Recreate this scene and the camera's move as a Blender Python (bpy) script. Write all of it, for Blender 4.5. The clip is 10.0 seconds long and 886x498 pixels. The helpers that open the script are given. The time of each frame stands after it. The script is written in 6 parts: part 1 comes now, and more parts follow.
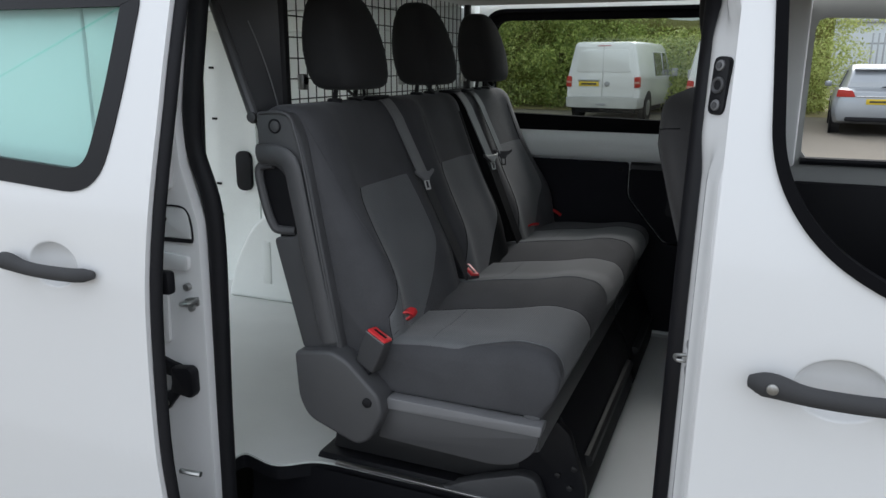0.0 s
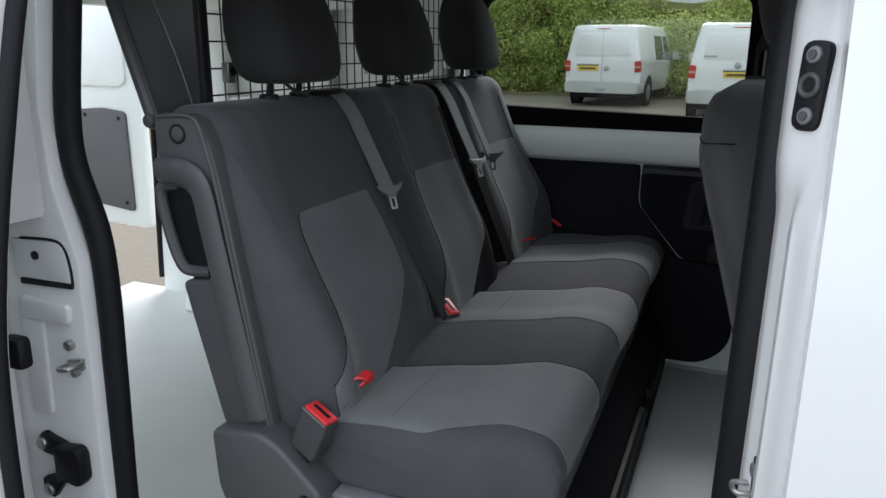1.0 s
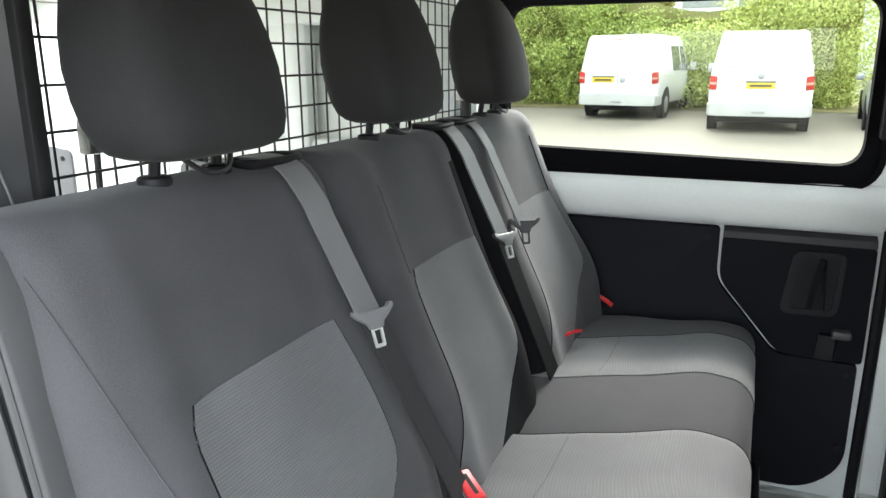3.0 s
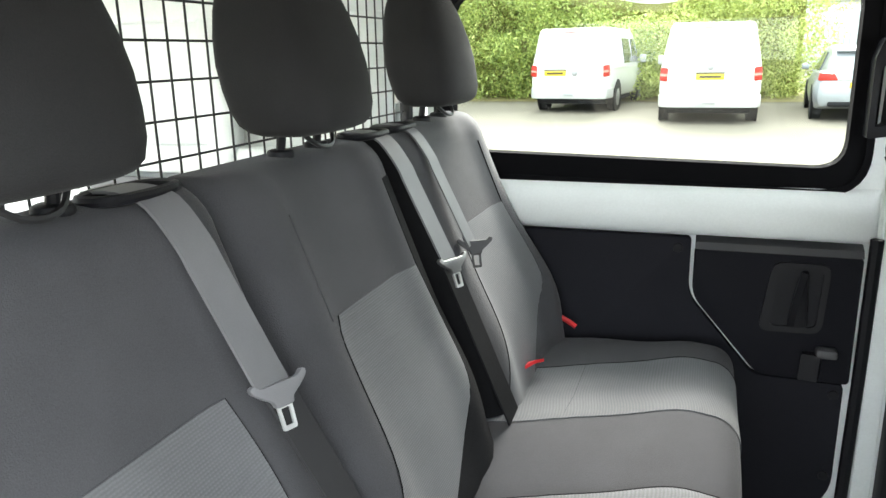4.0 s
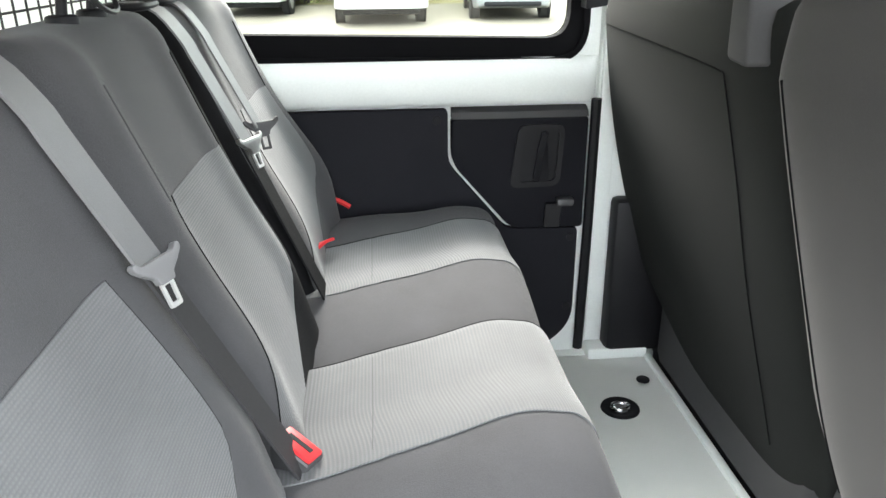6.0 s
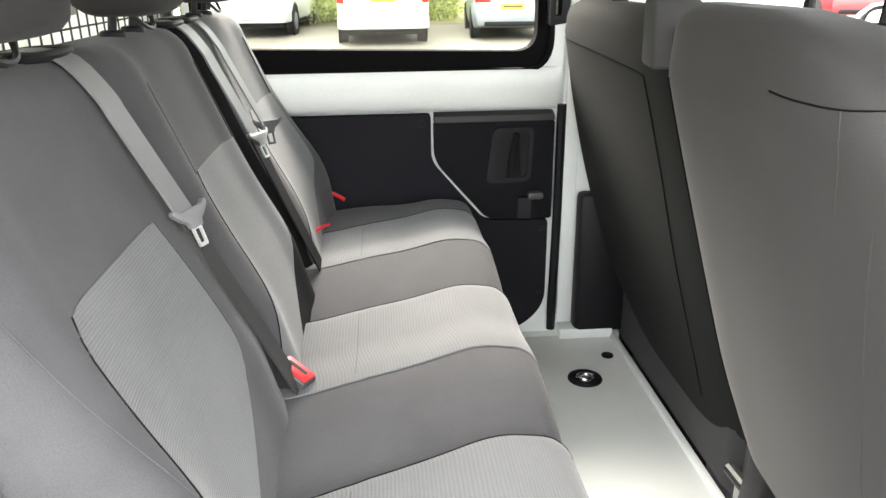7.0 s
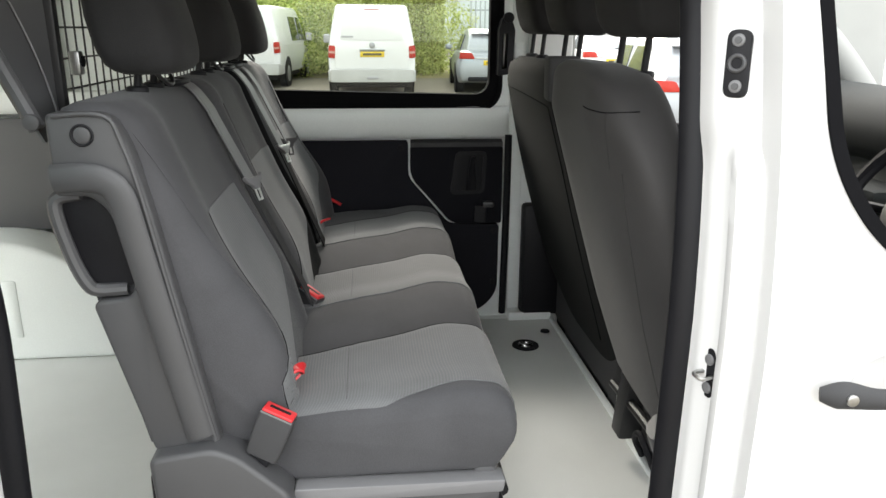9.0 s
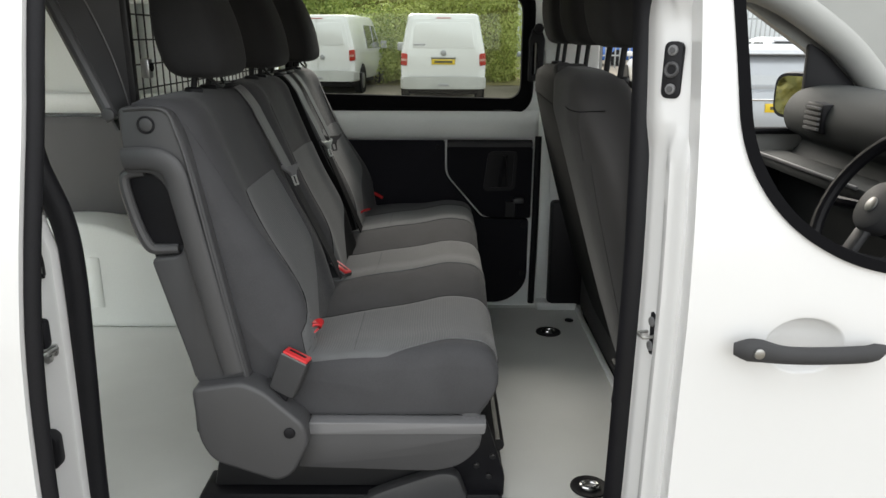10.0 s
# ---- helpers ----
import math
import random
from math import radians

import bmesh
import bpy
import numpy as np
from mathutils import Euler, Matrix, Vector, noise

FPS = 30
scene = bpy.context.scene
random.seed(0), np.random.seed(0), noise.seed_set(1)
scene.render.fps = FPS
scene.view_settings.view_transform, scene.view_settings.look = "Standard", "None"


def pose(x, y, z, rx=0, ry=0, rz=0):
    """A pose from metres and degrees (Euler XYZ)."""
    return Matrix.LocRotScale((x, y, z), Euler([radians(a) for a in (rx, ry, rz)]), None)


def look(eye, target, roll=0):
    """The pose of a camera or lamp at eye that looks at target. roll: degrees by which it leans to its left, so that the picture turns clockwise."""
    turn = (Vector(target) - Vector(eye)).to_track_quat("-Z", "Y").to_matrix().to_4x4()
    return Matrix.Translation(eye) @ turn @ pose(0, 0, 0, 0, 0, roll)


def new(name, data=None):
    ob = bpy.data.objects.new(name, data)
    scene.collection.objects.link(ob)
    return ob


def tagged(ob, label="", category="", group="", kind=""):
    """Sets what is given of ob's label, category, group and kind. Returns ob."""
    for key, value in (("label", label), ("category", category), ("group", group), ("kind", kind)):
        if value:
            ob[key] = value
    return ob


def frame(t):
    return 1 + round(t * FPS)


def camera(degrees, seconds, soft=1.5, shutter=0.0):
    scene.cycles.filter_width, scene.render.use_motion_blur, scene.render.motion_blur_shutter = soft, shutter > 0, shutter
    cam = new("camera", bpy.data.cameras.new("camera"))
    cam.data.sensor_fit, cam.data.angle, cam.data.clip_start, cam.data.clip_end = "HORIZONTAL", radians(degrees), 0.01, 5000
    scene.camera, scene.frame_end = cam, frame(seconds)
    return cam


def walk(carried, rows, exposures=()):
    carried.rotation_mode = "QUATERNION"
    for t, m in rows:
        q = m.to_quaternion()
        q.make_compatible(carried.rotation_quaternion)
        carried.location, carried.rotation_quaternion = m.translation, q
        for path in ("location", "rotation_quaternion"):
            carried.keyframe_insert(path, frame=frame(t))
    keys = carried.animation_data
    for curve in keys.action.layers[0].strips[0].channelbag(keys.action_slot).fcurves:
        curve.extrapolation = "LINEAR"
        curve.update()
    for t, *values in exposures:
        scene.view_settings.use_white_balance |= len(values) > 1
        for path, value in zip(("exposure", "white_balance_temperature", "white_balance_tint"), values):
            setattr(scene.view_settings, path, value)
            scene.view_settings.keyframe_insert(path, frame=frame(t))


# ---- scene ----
cam = camera(61.98, 10.0)
PATH = [
    (0.0, (0.0462, -1.1461, 1.6490), (-0.6919, 0.6476, 1.1612), 0.31),
    (0.5, (-0.0247, -0.9648, 1.6543), (-0.7320, 0.8355, 1.1456), 0.28),
    (1.0, (-0.0633, -0.7294, 1.6535), (-0.7902, 1.0571, 1.1245), 0.42),
    (1.5, (-0.1003, -0.5638, 1.6672), (-0.8870, 1.1975, 1.1388), 0.04),
    (2.0, (-0.1934, -0.4120, 1.6699), (-1.0009, 1.3445, 1.1575), -0.17),
    (2.5, (-0.2689, -0.2804, 1.6824), (-1.0469, 1.4922, 1.1799), -0.23),
    (4.0, (-0.3581, 0.0674, 1.6872), (-1.0100, 1.8872, 1.1742), -1.18),
    (4.5, (-0.4083, 0.1005, 1.6785), (-0.8240, 1.9684, 1.0971), -1.18),
    (5.0, (-0.4654, 0.1079, 1.6603), (-0.6288, 1.9892, 1.0017), -1.18),
    (5.5, (-0.5131, 0.0694, 1.6450), (-0.4777, 1.9381, 0.9333), -1.02),
    (6.0, (-0.5404, 0.0030, 1.6318), (-0.3769, 1.8500, 0.8822), -0.39),
    (7.5, (-0.4969, -0.4200, 1.6463), (-0.3448, 1.4628, 0.9892), -0.78),
    (8.0, (-0.5329, -0.6032, 1.6486), (-0.3399, 1.2910, 1.0364), -0.77),
    (8.5, (-0.5540, -0.7509, 1.6558), (-0.3229, 1.1470, 1.0688), -0.43),
    (9.0, (-0.5170, -0.8676, 1.6598), (-0.3190, 1.0392, 1.0898), 0.34),
    (9.5, (-0.4363, -1.0074, 1.6546), (-0.3477, 0.9121, 1.1002), 0.70),
    (10.0, (-0.3847, -1.1138, 1.6678), (-0.3809, 0.8084, 1.1154), 0.24),
]
EXPOSURES = [(0.0, 0.42, 6100, 11), (1.0, 0.8, 6050, 11), (2.0, 1.8, 6250, 9), (2.5, 2.3, 6350, 9), (4.5, 3.15, 6400, 8), (6.0, 3.5, 6450, 9), (7.5, 3.1, 6950, 12), (8.5, 2.2, 6800, 11), (9.5, 1.45, 6750, 10), (10.0, 1.05, 6750, 10)]
walk(cam, [(t, look(eye, target, roll)) for t, eye, target, roll in PATH], EXPOSURES)

# ---- world, sun ----
SUN_EL, SUN_AZ = 36.0, 348.0
world = bpy.data.worlds.new("overcast_sky")
scene.world = world
world.use_nodes = True
wn, wl = world.node_tree.nodes, world.node_tree.links
sky = wn.new("ShaderNodeTexSky")
sky.sky_type = "NISHITA"
sky.sun_disc = False
sky.sun_elevation, sky.sun_rotation = radians(SUN_EL), radians(SUN_AZ)
sky.air_density, sky.dust_density, sky.ozone_density = 1.0, 4.0, 1.0
cloud = wn.new("ShaderNodeMix")
cloud.data_type = "RGBA"
cloud.inputs[0].default_value = 0.75
cloud.inputs[7].default_value = (8.6, 8.9, 9.0, 1)
wl.new(sky.outputs[0], cloud.inputs[6])
wl.new(cloud.outputs[2], wn["Background"].inputs[0])
wn["Background"].inputs[1].default_value = 0.15

sun = new("sun", bpy.data.lights.new("sun", "SUN"))
sun.data.energy, sun.data.angle, sun.data.color = 2.5, radians(40), (1.0, 0.96, 0.9)
a, e = radians(SUN_AZ), radians(SUN_EL)
sun.matrix_world = look((0, 0, 0), (-math.sin(a) * math.cos(e), -math.cos(a) * math.cos(e), -math.sin(e)))


# ---- materials ----
def mat(name, base, rough=0.5, metal=0.0, var=0.12, scale=6.0, fine=120.0, bump=0.1, dist=0.001, coat=0.0, spec=0.5, weave=0.0, tint=None, sheen=0.0):
    """A principled surface with large stains, fine grain and relief; weave: ribs to the metre."""
    m = bpy.data.materials.new(name)
    m.use_nodes = True
    n, l = m.node_tree.nodes, m.node_tree.links
    b = n["Principled BSDF"]
    tc = n.new("ShaderNodeTexCoord")
    big, small = n.new("ShaderNodeTexNoise"), n.new("ShaderNodeTexNoise")
    big.inputs["Scale"].default_value, big.inputs["Detail"].default_value = scale, 6
    small.inputs["Scale"].default_value, small.inputs["Detail"].default_value = fine, 3
    for t in (big, small):
        l.new(tc.outputs["Object"], t.inputs["Vector"])
    add = n.new("ShaderNodeMath")
    add.operation = "MULTIPLY_ADD"
    add.inputs[1].default_value = 0.45
    l.new(small.outputs[0], add.inputs[0])
    half = n.new("ShaderNodeMath")
    half.operation = "MULTIPLY"
    half.inputs[1].default_value = 0.55
    l.new(big.outputs[0], half.inputs[0])
    l.new(half.outputs[0], add.inputs[2])
    ramp = n.new("ShaderNodeValToRGB")
    ramp.color_ramp.elements[0].position, ramp.color_ramp.elements[1].position = 0.3, 0.7
    t2 = tint or base
    ramp.color_ramp.elements[0].color = (*[c * (1 - var) for c in base], 1)
    ramp.color_ramp.elements[1].color = (*[min(1, c * (1 + var)) for c in t2], 1)
    l.new(add.outputs[0], ramp.inputs[0])
    l.new(ramp.outputs[0], b.inputs["Base Color"])
    rr = n.new("ShaderNodeMapRange")
    rr.inputs[3].default_value, rr.inputs[4].default_value = max(0.02, rough * 0.92), min(1, rough * 1.08)
    l.new(big.outputs[0], rr.inputs[0])
    l.new(rr.outputs[0], b.inputs["Roughness"])
    b.inputs["Metallic"].default_value = metal
    b.inputs["Specular IOR Level"].default_value = spec
    b.inputs["Coat Weight"].default_value = coat
    b.inputs["Sheen Weight"].default_value, b.inputs["Sheen Roughness"].default_value = sheen, 0.35
    b.inputs["Coat Roughness"].default_value = 0.06
    bm_ = n.new("ShaderNodeBump")
    bm_.inputs["Strength"].default_value, bm_.inputs["Distance"].default_value = bump, dist
    h = small.outputs[0]
    if weave:
        w1, w2 = n.new("ShaderNodeTexWave"), n.new("ShaderNodeTexWave")
        w1.bands_direction, w2.bands_direction = "Y", "X"
        along = n.new("ShaderNodeVectorMath")
        along.operation = "DOT_PRODUCT"
        along.inputs[1].default_value = (0.7, 0.0, -0.7)
        l.new(tc.outputs["Object"], along.inputs[0])
        comb = n.new("ShaderNodeCombineXYZ")
        l.new(along.outputs["Value"], comb.inputs[0])
        for w in (w1, w2):
            w.inputs["Scale"].default_value = weave
            w.inputs["Distortion"].default_value = 0.0
            w.inputs["Detail Scale"].default_value = 30
            l.new(comb.outputs[0] if w is w2 else tc.outputs["Object"], w.inputs["Vector"])
        w2.inputs["Scale"].default_value = weave * 1.3
        mul, soft_ = n.new("ShaderNodeMath"), n.new("ShaderNodeMapRange")
        mul.operation = "MULTIPLY"
        soft_.inputs[3].default_value = 0.65
        l.new(w1.outputs[1], soft_.inputs[0])
        l.new(soft_.outputs[0], mul.inputs[0])
        l.new(w2.outputs[1], mul.inputs[1])
        h = mul.outputs[0]
        mx = n.new("ShaderNodeMix")
        mx.data_type = "RGBA"
        mx.blend_type = "MULTIPLY"
        mx.inputs[0].default_value = 0.28
        l.new(ramp.outputs[0], mx.inputs[6])
        r2 = n.new("ShaderNodeMapRange")
        r2.inputs[3].default_value, r2.inputs[4].default_value = 0.55, 1.25
        l.new(mul.outputs[0], r2.inputs[0])
        l.new(r2.outputs[0], mx.inputs[7])
        l.new(mx.outputs[2], b.inputs["Base Color"])
    l.new(h, bm_.inputs["Height"])
    l.new(bm_.outputs[0], b.inputs["Normal"])
    return m


def glass_mat(name, tint, rough=0.0, mixin=0.85):
    """A thin pane: tinted see-through with a mirror-like surface."""
    m = bpy.data.materials.new(name)
    m.use_nodes = True
    n, l = m.node_tree.nodes, m.node_tree.links
    n.remove(n["Principled BSDF"])
    tr, gl, mx, fr = n.new("ShaderNodeBsdfTransparent"), n.new("ShaderNodeBsdfGlossy"), n.new("ShaderNodeMixShader"), n.new("ShaderNodeLayerWeight")
    tr.inputs[0].default_value = (*tint, 1)
    gl.inputs["Roughness"].default_value = rough
    fr.inputs[0].default_value = 0.5
    power, scale = n.new("ShaderNodeMath"), n.new("ShaderNodeMath")
    power.operation, scale.operation = "POWER", "MULTIPLY_ADD"
    power.inputs[1].default_value = 5.0
    scale.inputs[1].default_value, scale.inputs[2].default_value = 0.95, 0.02
    l.new(fr.outputs["Facing"], power.inputs[0])
    l.new(power.outputs[0], scale.inputs[0])
    l.new(scale.outputs[0], mx.inputs[0])
    l.new(tr.outputs[0], mx.inputs[1])
    l.new(gl.outputs[0], mx.inputs[2])
    l.new(mx.outputs[0], n["Material Output"].inputs[0])
    return m


WHITE = mat("white_van_paint", (0.71, 0.71, 0.71), 0.25, var=0.006, scale=1.2, fine=300, bump=0.008, coat=0.5)
# slight green in this white stands in for light coming through tinted glass
WHITE_IN = mat("white_inner_paint", (0.83, 0.865, 0.845), 0.36, var=0.05, scale=4, fine=200, bump=0.05)
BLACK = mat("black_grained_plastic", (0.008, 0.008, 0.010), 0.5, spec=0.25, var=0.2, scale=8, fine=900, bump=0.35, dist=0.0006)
RUBBER = mat("black_rubber", (0.009, 0.009, 0.011), 0.65, spec=0.25, var=0.25, scale=12, fine=300, bump=0.15)
GREYP = mat("charcoal_moulded_plastic", (0.060, 0.060, 0.063), 0.46, var=0.12, scale=7, fine=1100, bump=0.3, dist=0.0005)
TRIMP = mat("satin_grey_plastic", (0.16, 0.16, 0.165), 0.4, var=0.1, scale=7, fine=900, bump=0.2, dist=0.0004)
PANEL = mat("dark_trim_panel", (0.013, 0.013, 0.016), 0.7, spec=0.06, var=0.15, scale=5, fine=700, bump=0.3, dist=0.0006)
CLOTH = mat("black_seat_cloth", (0.062, 0.062, 0.066), 0.92, var=0.22, scale=9, fine=700, bump=0.5, dist=0.0012, spec=0.25, sheen=0.12)
INSERT = mat("grey_woven_seat_cloth", (0.134, 0.137, 0.141), 0.92, var=0.14, scale=9, fine=800, bump=0.45, dist=0.0012, spec=0.25, weave=72, sheen=0.2)
HEADCLOTH = mat("black_headrest_cloth", (0.028, 0.028, 0.029), 0.9, var=0.2, scale=12, fine=700, bump=0.5, dist=0.0012, spec=0.2, sheen=0.06)
DRIVER_CLOTH = mat("dark_grey_seat_back_cloth", (0.046, 0.0445, 0.0445), 0.88, spec=0.2, var=0.14, scale=5, fine=800, bump=0.4, dist=0.0008, sheen=0.1)
# passenger's back darkened: it gets less door light than the driver's
PASS_CLOTH_SHADED = mat("shaded_seat_back_cloth", (0.015, 0.016, 0.0155), 0.88, spec=0.15, var=0.14, scale=5, fine=800, bump=0.4, dist=0.0008)
STITCH = mat("black_seam_thread", (0.008, 0.008, 0.009), 0.95, spec=0.02, var=0.1, scale=40, fine=900, bump=0.3, dist=0.0004)
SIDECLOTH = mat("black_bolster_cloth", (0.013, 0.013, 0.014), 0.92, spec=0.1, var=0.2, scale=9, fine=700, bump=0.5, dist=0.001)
VINYL = mat("dark_seat_back_vinyl", (0.048, 0.048, 0.050), 0.8, spec=0.3, var=0.15, scale=6, fine=900, bump=0.35, dist=0.0006)
WEB = mat("grey_belt_webbing", (0.15, 0.15, 0.155), 0.5, var=0.12, scale=20, fine=900, bump=0.4, dist=0.0005)
CHROME = mat("bright_steel", (0.6, 0.6, 0.6), 0.22, 1.0, var=0.08, scale=30, fine=200, bump=0.05)
STEEL = mat("zinc_plated_steel", (0.45, 0.45, 0.44), 0.38, 1.0, var=0.15, scale=40, fine=300, bump=0.1)
RED = mat("red_plastic", (0.62, 0.03, 0.035), 0.4, var=0.08, scale=30, fine=400, bump=0.1)
LINING = mat("black_grained_door_lining", (0.018, 0.018, 0.022), 0.75, spec=0.08, var=0.15, scale=5, fine=700, bump=0.3, dist=0.0006)
FLOOR = mat("pale_grey_floor_vinyl", (0.70, 0.715, 0.69), 0.5, var=0.06, scale=5, fine=500, bump=0.25, dist=0.0008)
WIRE = mat("black_coated_wire", (0.016, 0.016, 0.017), 0.45, var=0.2, scale=20, fine=300, bump=0.1)
PLYGREY = mat("grey_cargo_lining", (0.095, 0.095, 0.098), 0.6, var=0.12, scale=5, fine=400, bump=0.2)
HEADLINE = mat("grey_headlining", (0.74, 0.74, 0.72), 0.9, var=0.06, scale=6, fine=600, bump=0.3)
GLASS = glass_mat("clear_window_glass", (0.79, 0.82, 0.795))
TINT = glass_mat("green_tinted_glass", (0.86, 0.985, 0.96))


# ---- mesh helpers ----
def part(name, bm, material, parent=None, label="", smooth=35):
    """Links a bmesh as one mesh object, under a thing or a part."""
    me = bpy.data.meshes.new(name)
    bmesh.ops.recalc_face_normals(bm, faces=bm.faces)
    bm.to_mesh(me)
    bm.free()
    me.materials.append(material)
    if smooth:
        me.shade_smooth()
        me.set_sharp_from_angle(angle=radians(smooth))
    ob = new(name, me)
    if parent is not None:
        ob.parent = parent
        ob.matrix_parent_inverse = parent.matrix_world.inverted()
    if label:
        ob["label"] = label
    return ob


def thing(name, label, category, at=(0, 0, 0), group="", kind=""):
    ob = new(name)
    ob.empty_display_size = 0.1
    ob.matrix_world = Matrix.Translation(at)
    bpy.context.view_layer.update()
    return tagged(ob, label, category, group, kind)


def bevel(bm, width, seg=2, angle=30):
    if width <= 0:
        return bm
    es = [ed for ed in bm.edges if ed.is_manifold and ed.calc_face_angle(0) > radians(angle)]
    if es:
        bmesh.ops.bevel(bm, geom=es, offset=width, segments=seg, profile=0.5, affect="EDGES", clamp_overlap=True)
    return bm


def box(lo, hi, bev=0.0, seg=2, bm=None):
    bm = bm or bmesh.new()
    c, s = [(p + q) / 2 for p, q in zip(lo, hi)], [abs(q - p) for p, q in zip(lo, hi)]
    bmesh.ops.create_cube(bm, size=1, matrix=Matrix.Translation(c) @ Matrix.Diagonal((*s, 1)))
    return bevel(bm, bev, seg)


def prism(pts, axis, lo, hi, bev=0.0, seg=2, bm=None):
    """A polygon in the plane across axis ('x': y,z; 'y': x,z; 'z': x,y), as thick as lo to hi."""
    bm = bm or bmesh.new()
    put = {"x": lambda u, v, w: (w, u, v), "y": lambda u, v, w: (u, w, v), "z": lambda u, v, w: (u, v, w)}[axis]
    a_ = [bm.verts.new(put(u, v, lo)) for u, v in pts]
    b_ = [bm.verts.new(put(u, v, hi)) for u, v in pts]
    bm.faces.new(a_)
    bm.faces.new(b_[::-1])
    for i in range(len(pts)):
        j = (i + 1) % len(pts)
        bm.faces.new((a_[i], b_[i], b_[j], a_[j]))
    bmesh.ops.recalc_face_normals(bm, faces=bm.faces)
    return bevel(bm, bev, seg)


def round_poly(pts, r, n=5):
    """The polygon with its corners rounded by r (or each by its own r)."""
    out = []
    k = len(pts)
    for i in range(k):
        p, q, s = Vector(pts[i - 1]), Vector(pts[i]), Vector(pts[(i + 1) % k])
        rr = r[i] if isinstance(r, (list, tuple)) else r
        d1, d2 = (p - q), (s - q)
        rr = min(rr, d1.length * 0.49, d2.length * 0.49)
        if rr <= 1e-5:
            out.append(tuple(q))
            continue
        a_, b_ = q + d1.normalized() * rr, q + d2.normalized() * rr
        for j in range(n + 1):
            t = j / n
            out.append(tuple((1 - t) ** 2 * a_ + 2 * t * (1 - t) * q + t * t * b_))
    return out


def ring_frame(outer, inner, axis, lo, hi, bm=None):
    """A flat frame between two polygons with as many corners."""
    bm = bm or bmesh.new()
    put = {"x": lambda u, v, w: (w, u, v), "y": lambda u, v, w: (u, w, v), "z": lambda u, v, w: (u, v, w)}[axis]
    rows = [[bm.verts.new(put(u, v, w)) for u, v in poly] for poly, w in ((outer, lo), (outer, hi), (inner, hi), (inner, lo))]
    k = len(outer)
    for a_ in range(4):
        b_ = (a_ + 1) % 4
        for i in range(k):
            j = (i + 1) % k
            bm.faces.new((rows[a_][i], rows[a_][j], rows[b_][j], rows[b_][i]))
    return bm


def smooth_line(pts, n=6, closed=False):
    """A Catmull-Rom line through the points."""
    pts = [Vector(p) for p in pts]
    out, k = [], len(pts)
    for i in range(k if closed else k - 1):
        g = lambda j: pts[j % k] if closed else pts[max(0, min(k - 1, j))]
        p0, p1, p2, p3 = g(i - 1), g(i), g(i + 1), g(i + 2)
        for j in range(n):
            t = j / n
            out.append(0.5 * (2 * p1 + (p2 - p0) * t + (2 * p0 - 5 * p1 + 4 * p2 - p3) * t * t + (3 * p1 - p0 - 3 * p2 + p3) * t ** 3))
    if not closed:
        out.append(pts[-1])
    return out


def tube(pts, r, sides=10, closed=False, flat=1.0, bm=None, up=(0, 0, 1)):
    """A tube along the points; flat: its second half-width over the first."""
    bm = bm or bmesh.new()
    pts = [Vector(p) for p in pts]
    k, rings = len(pts), []
    for i, p in enumerate(pts):
        q = pts[(i + 1) % k] if closed or i < k - 1 else p
        o = pts[i - 1] if closed or i > 0 else p
        d = (q - o).normalized()
        u = Vector(up).cross(d) if flat != 1.0 or not rings else last - d * last.dot(d)
        u = u.normalized() if u.length > 1e-3 else Vector((1, 0, 0)).cross(d).normalized()
        last = u
        v = d.cross(u)
        rr = r[i] if isinstance(r, (list, tuple)) else r
        rings.append([bm.verts.new(p + rr * math.cos(2 * math.pi * j / sides) * u + flat * rr * math.sin(2 * math.pi * j / sides) * v) for j in range(sides)])
    for i in range(k if closed else k - 1):
        a_, b_ = rings[i], rings[(i + 1) % k]
        for j in range(sides):
            bm.faces.new((a_[j], a_[(j + 1) % sides], b_[(j + 1) % sides], b_[j]))
    if not closed:
        bm.faces.new(rings[0][::-1])
        bm.faces.new(rings[-1])
    return bm


def loft(rings, bm=None, caps=True, closed=False):
    bm = bm or bmesh.new()
    vs = [[bm.verts.new(p) for p in r] for r in rings]
    k = len(vs[0])
    for i in range(len(vs) if closed else len(vs) - 1):
        a_, b_ = vs[i], vs[(i + 1) % len(vs)]
        for j in range(k):
            bm.faces.new((a_[j], a_[(j + 1) % k], b_[(j + 1) % k], b_[j]))
    if caps and not closed:
        bm.faces.new(vs[0][::-1])
        bm.faces.new(vs[-1])
    return bm


def grid(fn, us, vs, bm=None, thick=0.0, out=(1, 0, 0)):
    """A sheet of points fn(u, v); thick: how far its second skin lies behind it, against out."""
    bm = bm or bmesh.new()
    lay = []
    for d in ((0.0, thick) if thick else (0.0,)):
        lay.append([[bm.verts.new(Vector(fn(u, v)) - d * Vector(out)) for v in vs] for u in us])
    nu, nv = len(us), len(vs)
    for L in lay:
        for i in range(nu - 1):
            for j in range(nv - 1):
                bm.faces.new((L[i][j], L[i + 1][j], L[i + 1][j + 1], L[i][j + 1]))
    if thick:
        edge = [(i, 0) for i in range(nu)] + [(nu - 1, j) for j in range(1, nv)] + [(i, nv - 1) for i in range(nu - 2, -1, -1)] + [(0, j) for j in range(nv - 2, 0, -1)]
        for (i, j), (p, q) in zip(edge, edge[1:] + edge[:1]):
            bm.faces.new((lay[0][i][j], lay[0][p][q], lay[1][p][q], lay[1][i][j]))
    return bm


def lin(a_, b_, n):
    return [a_ + (b_ - a_) * i / (n - 1) for i in range(n)]


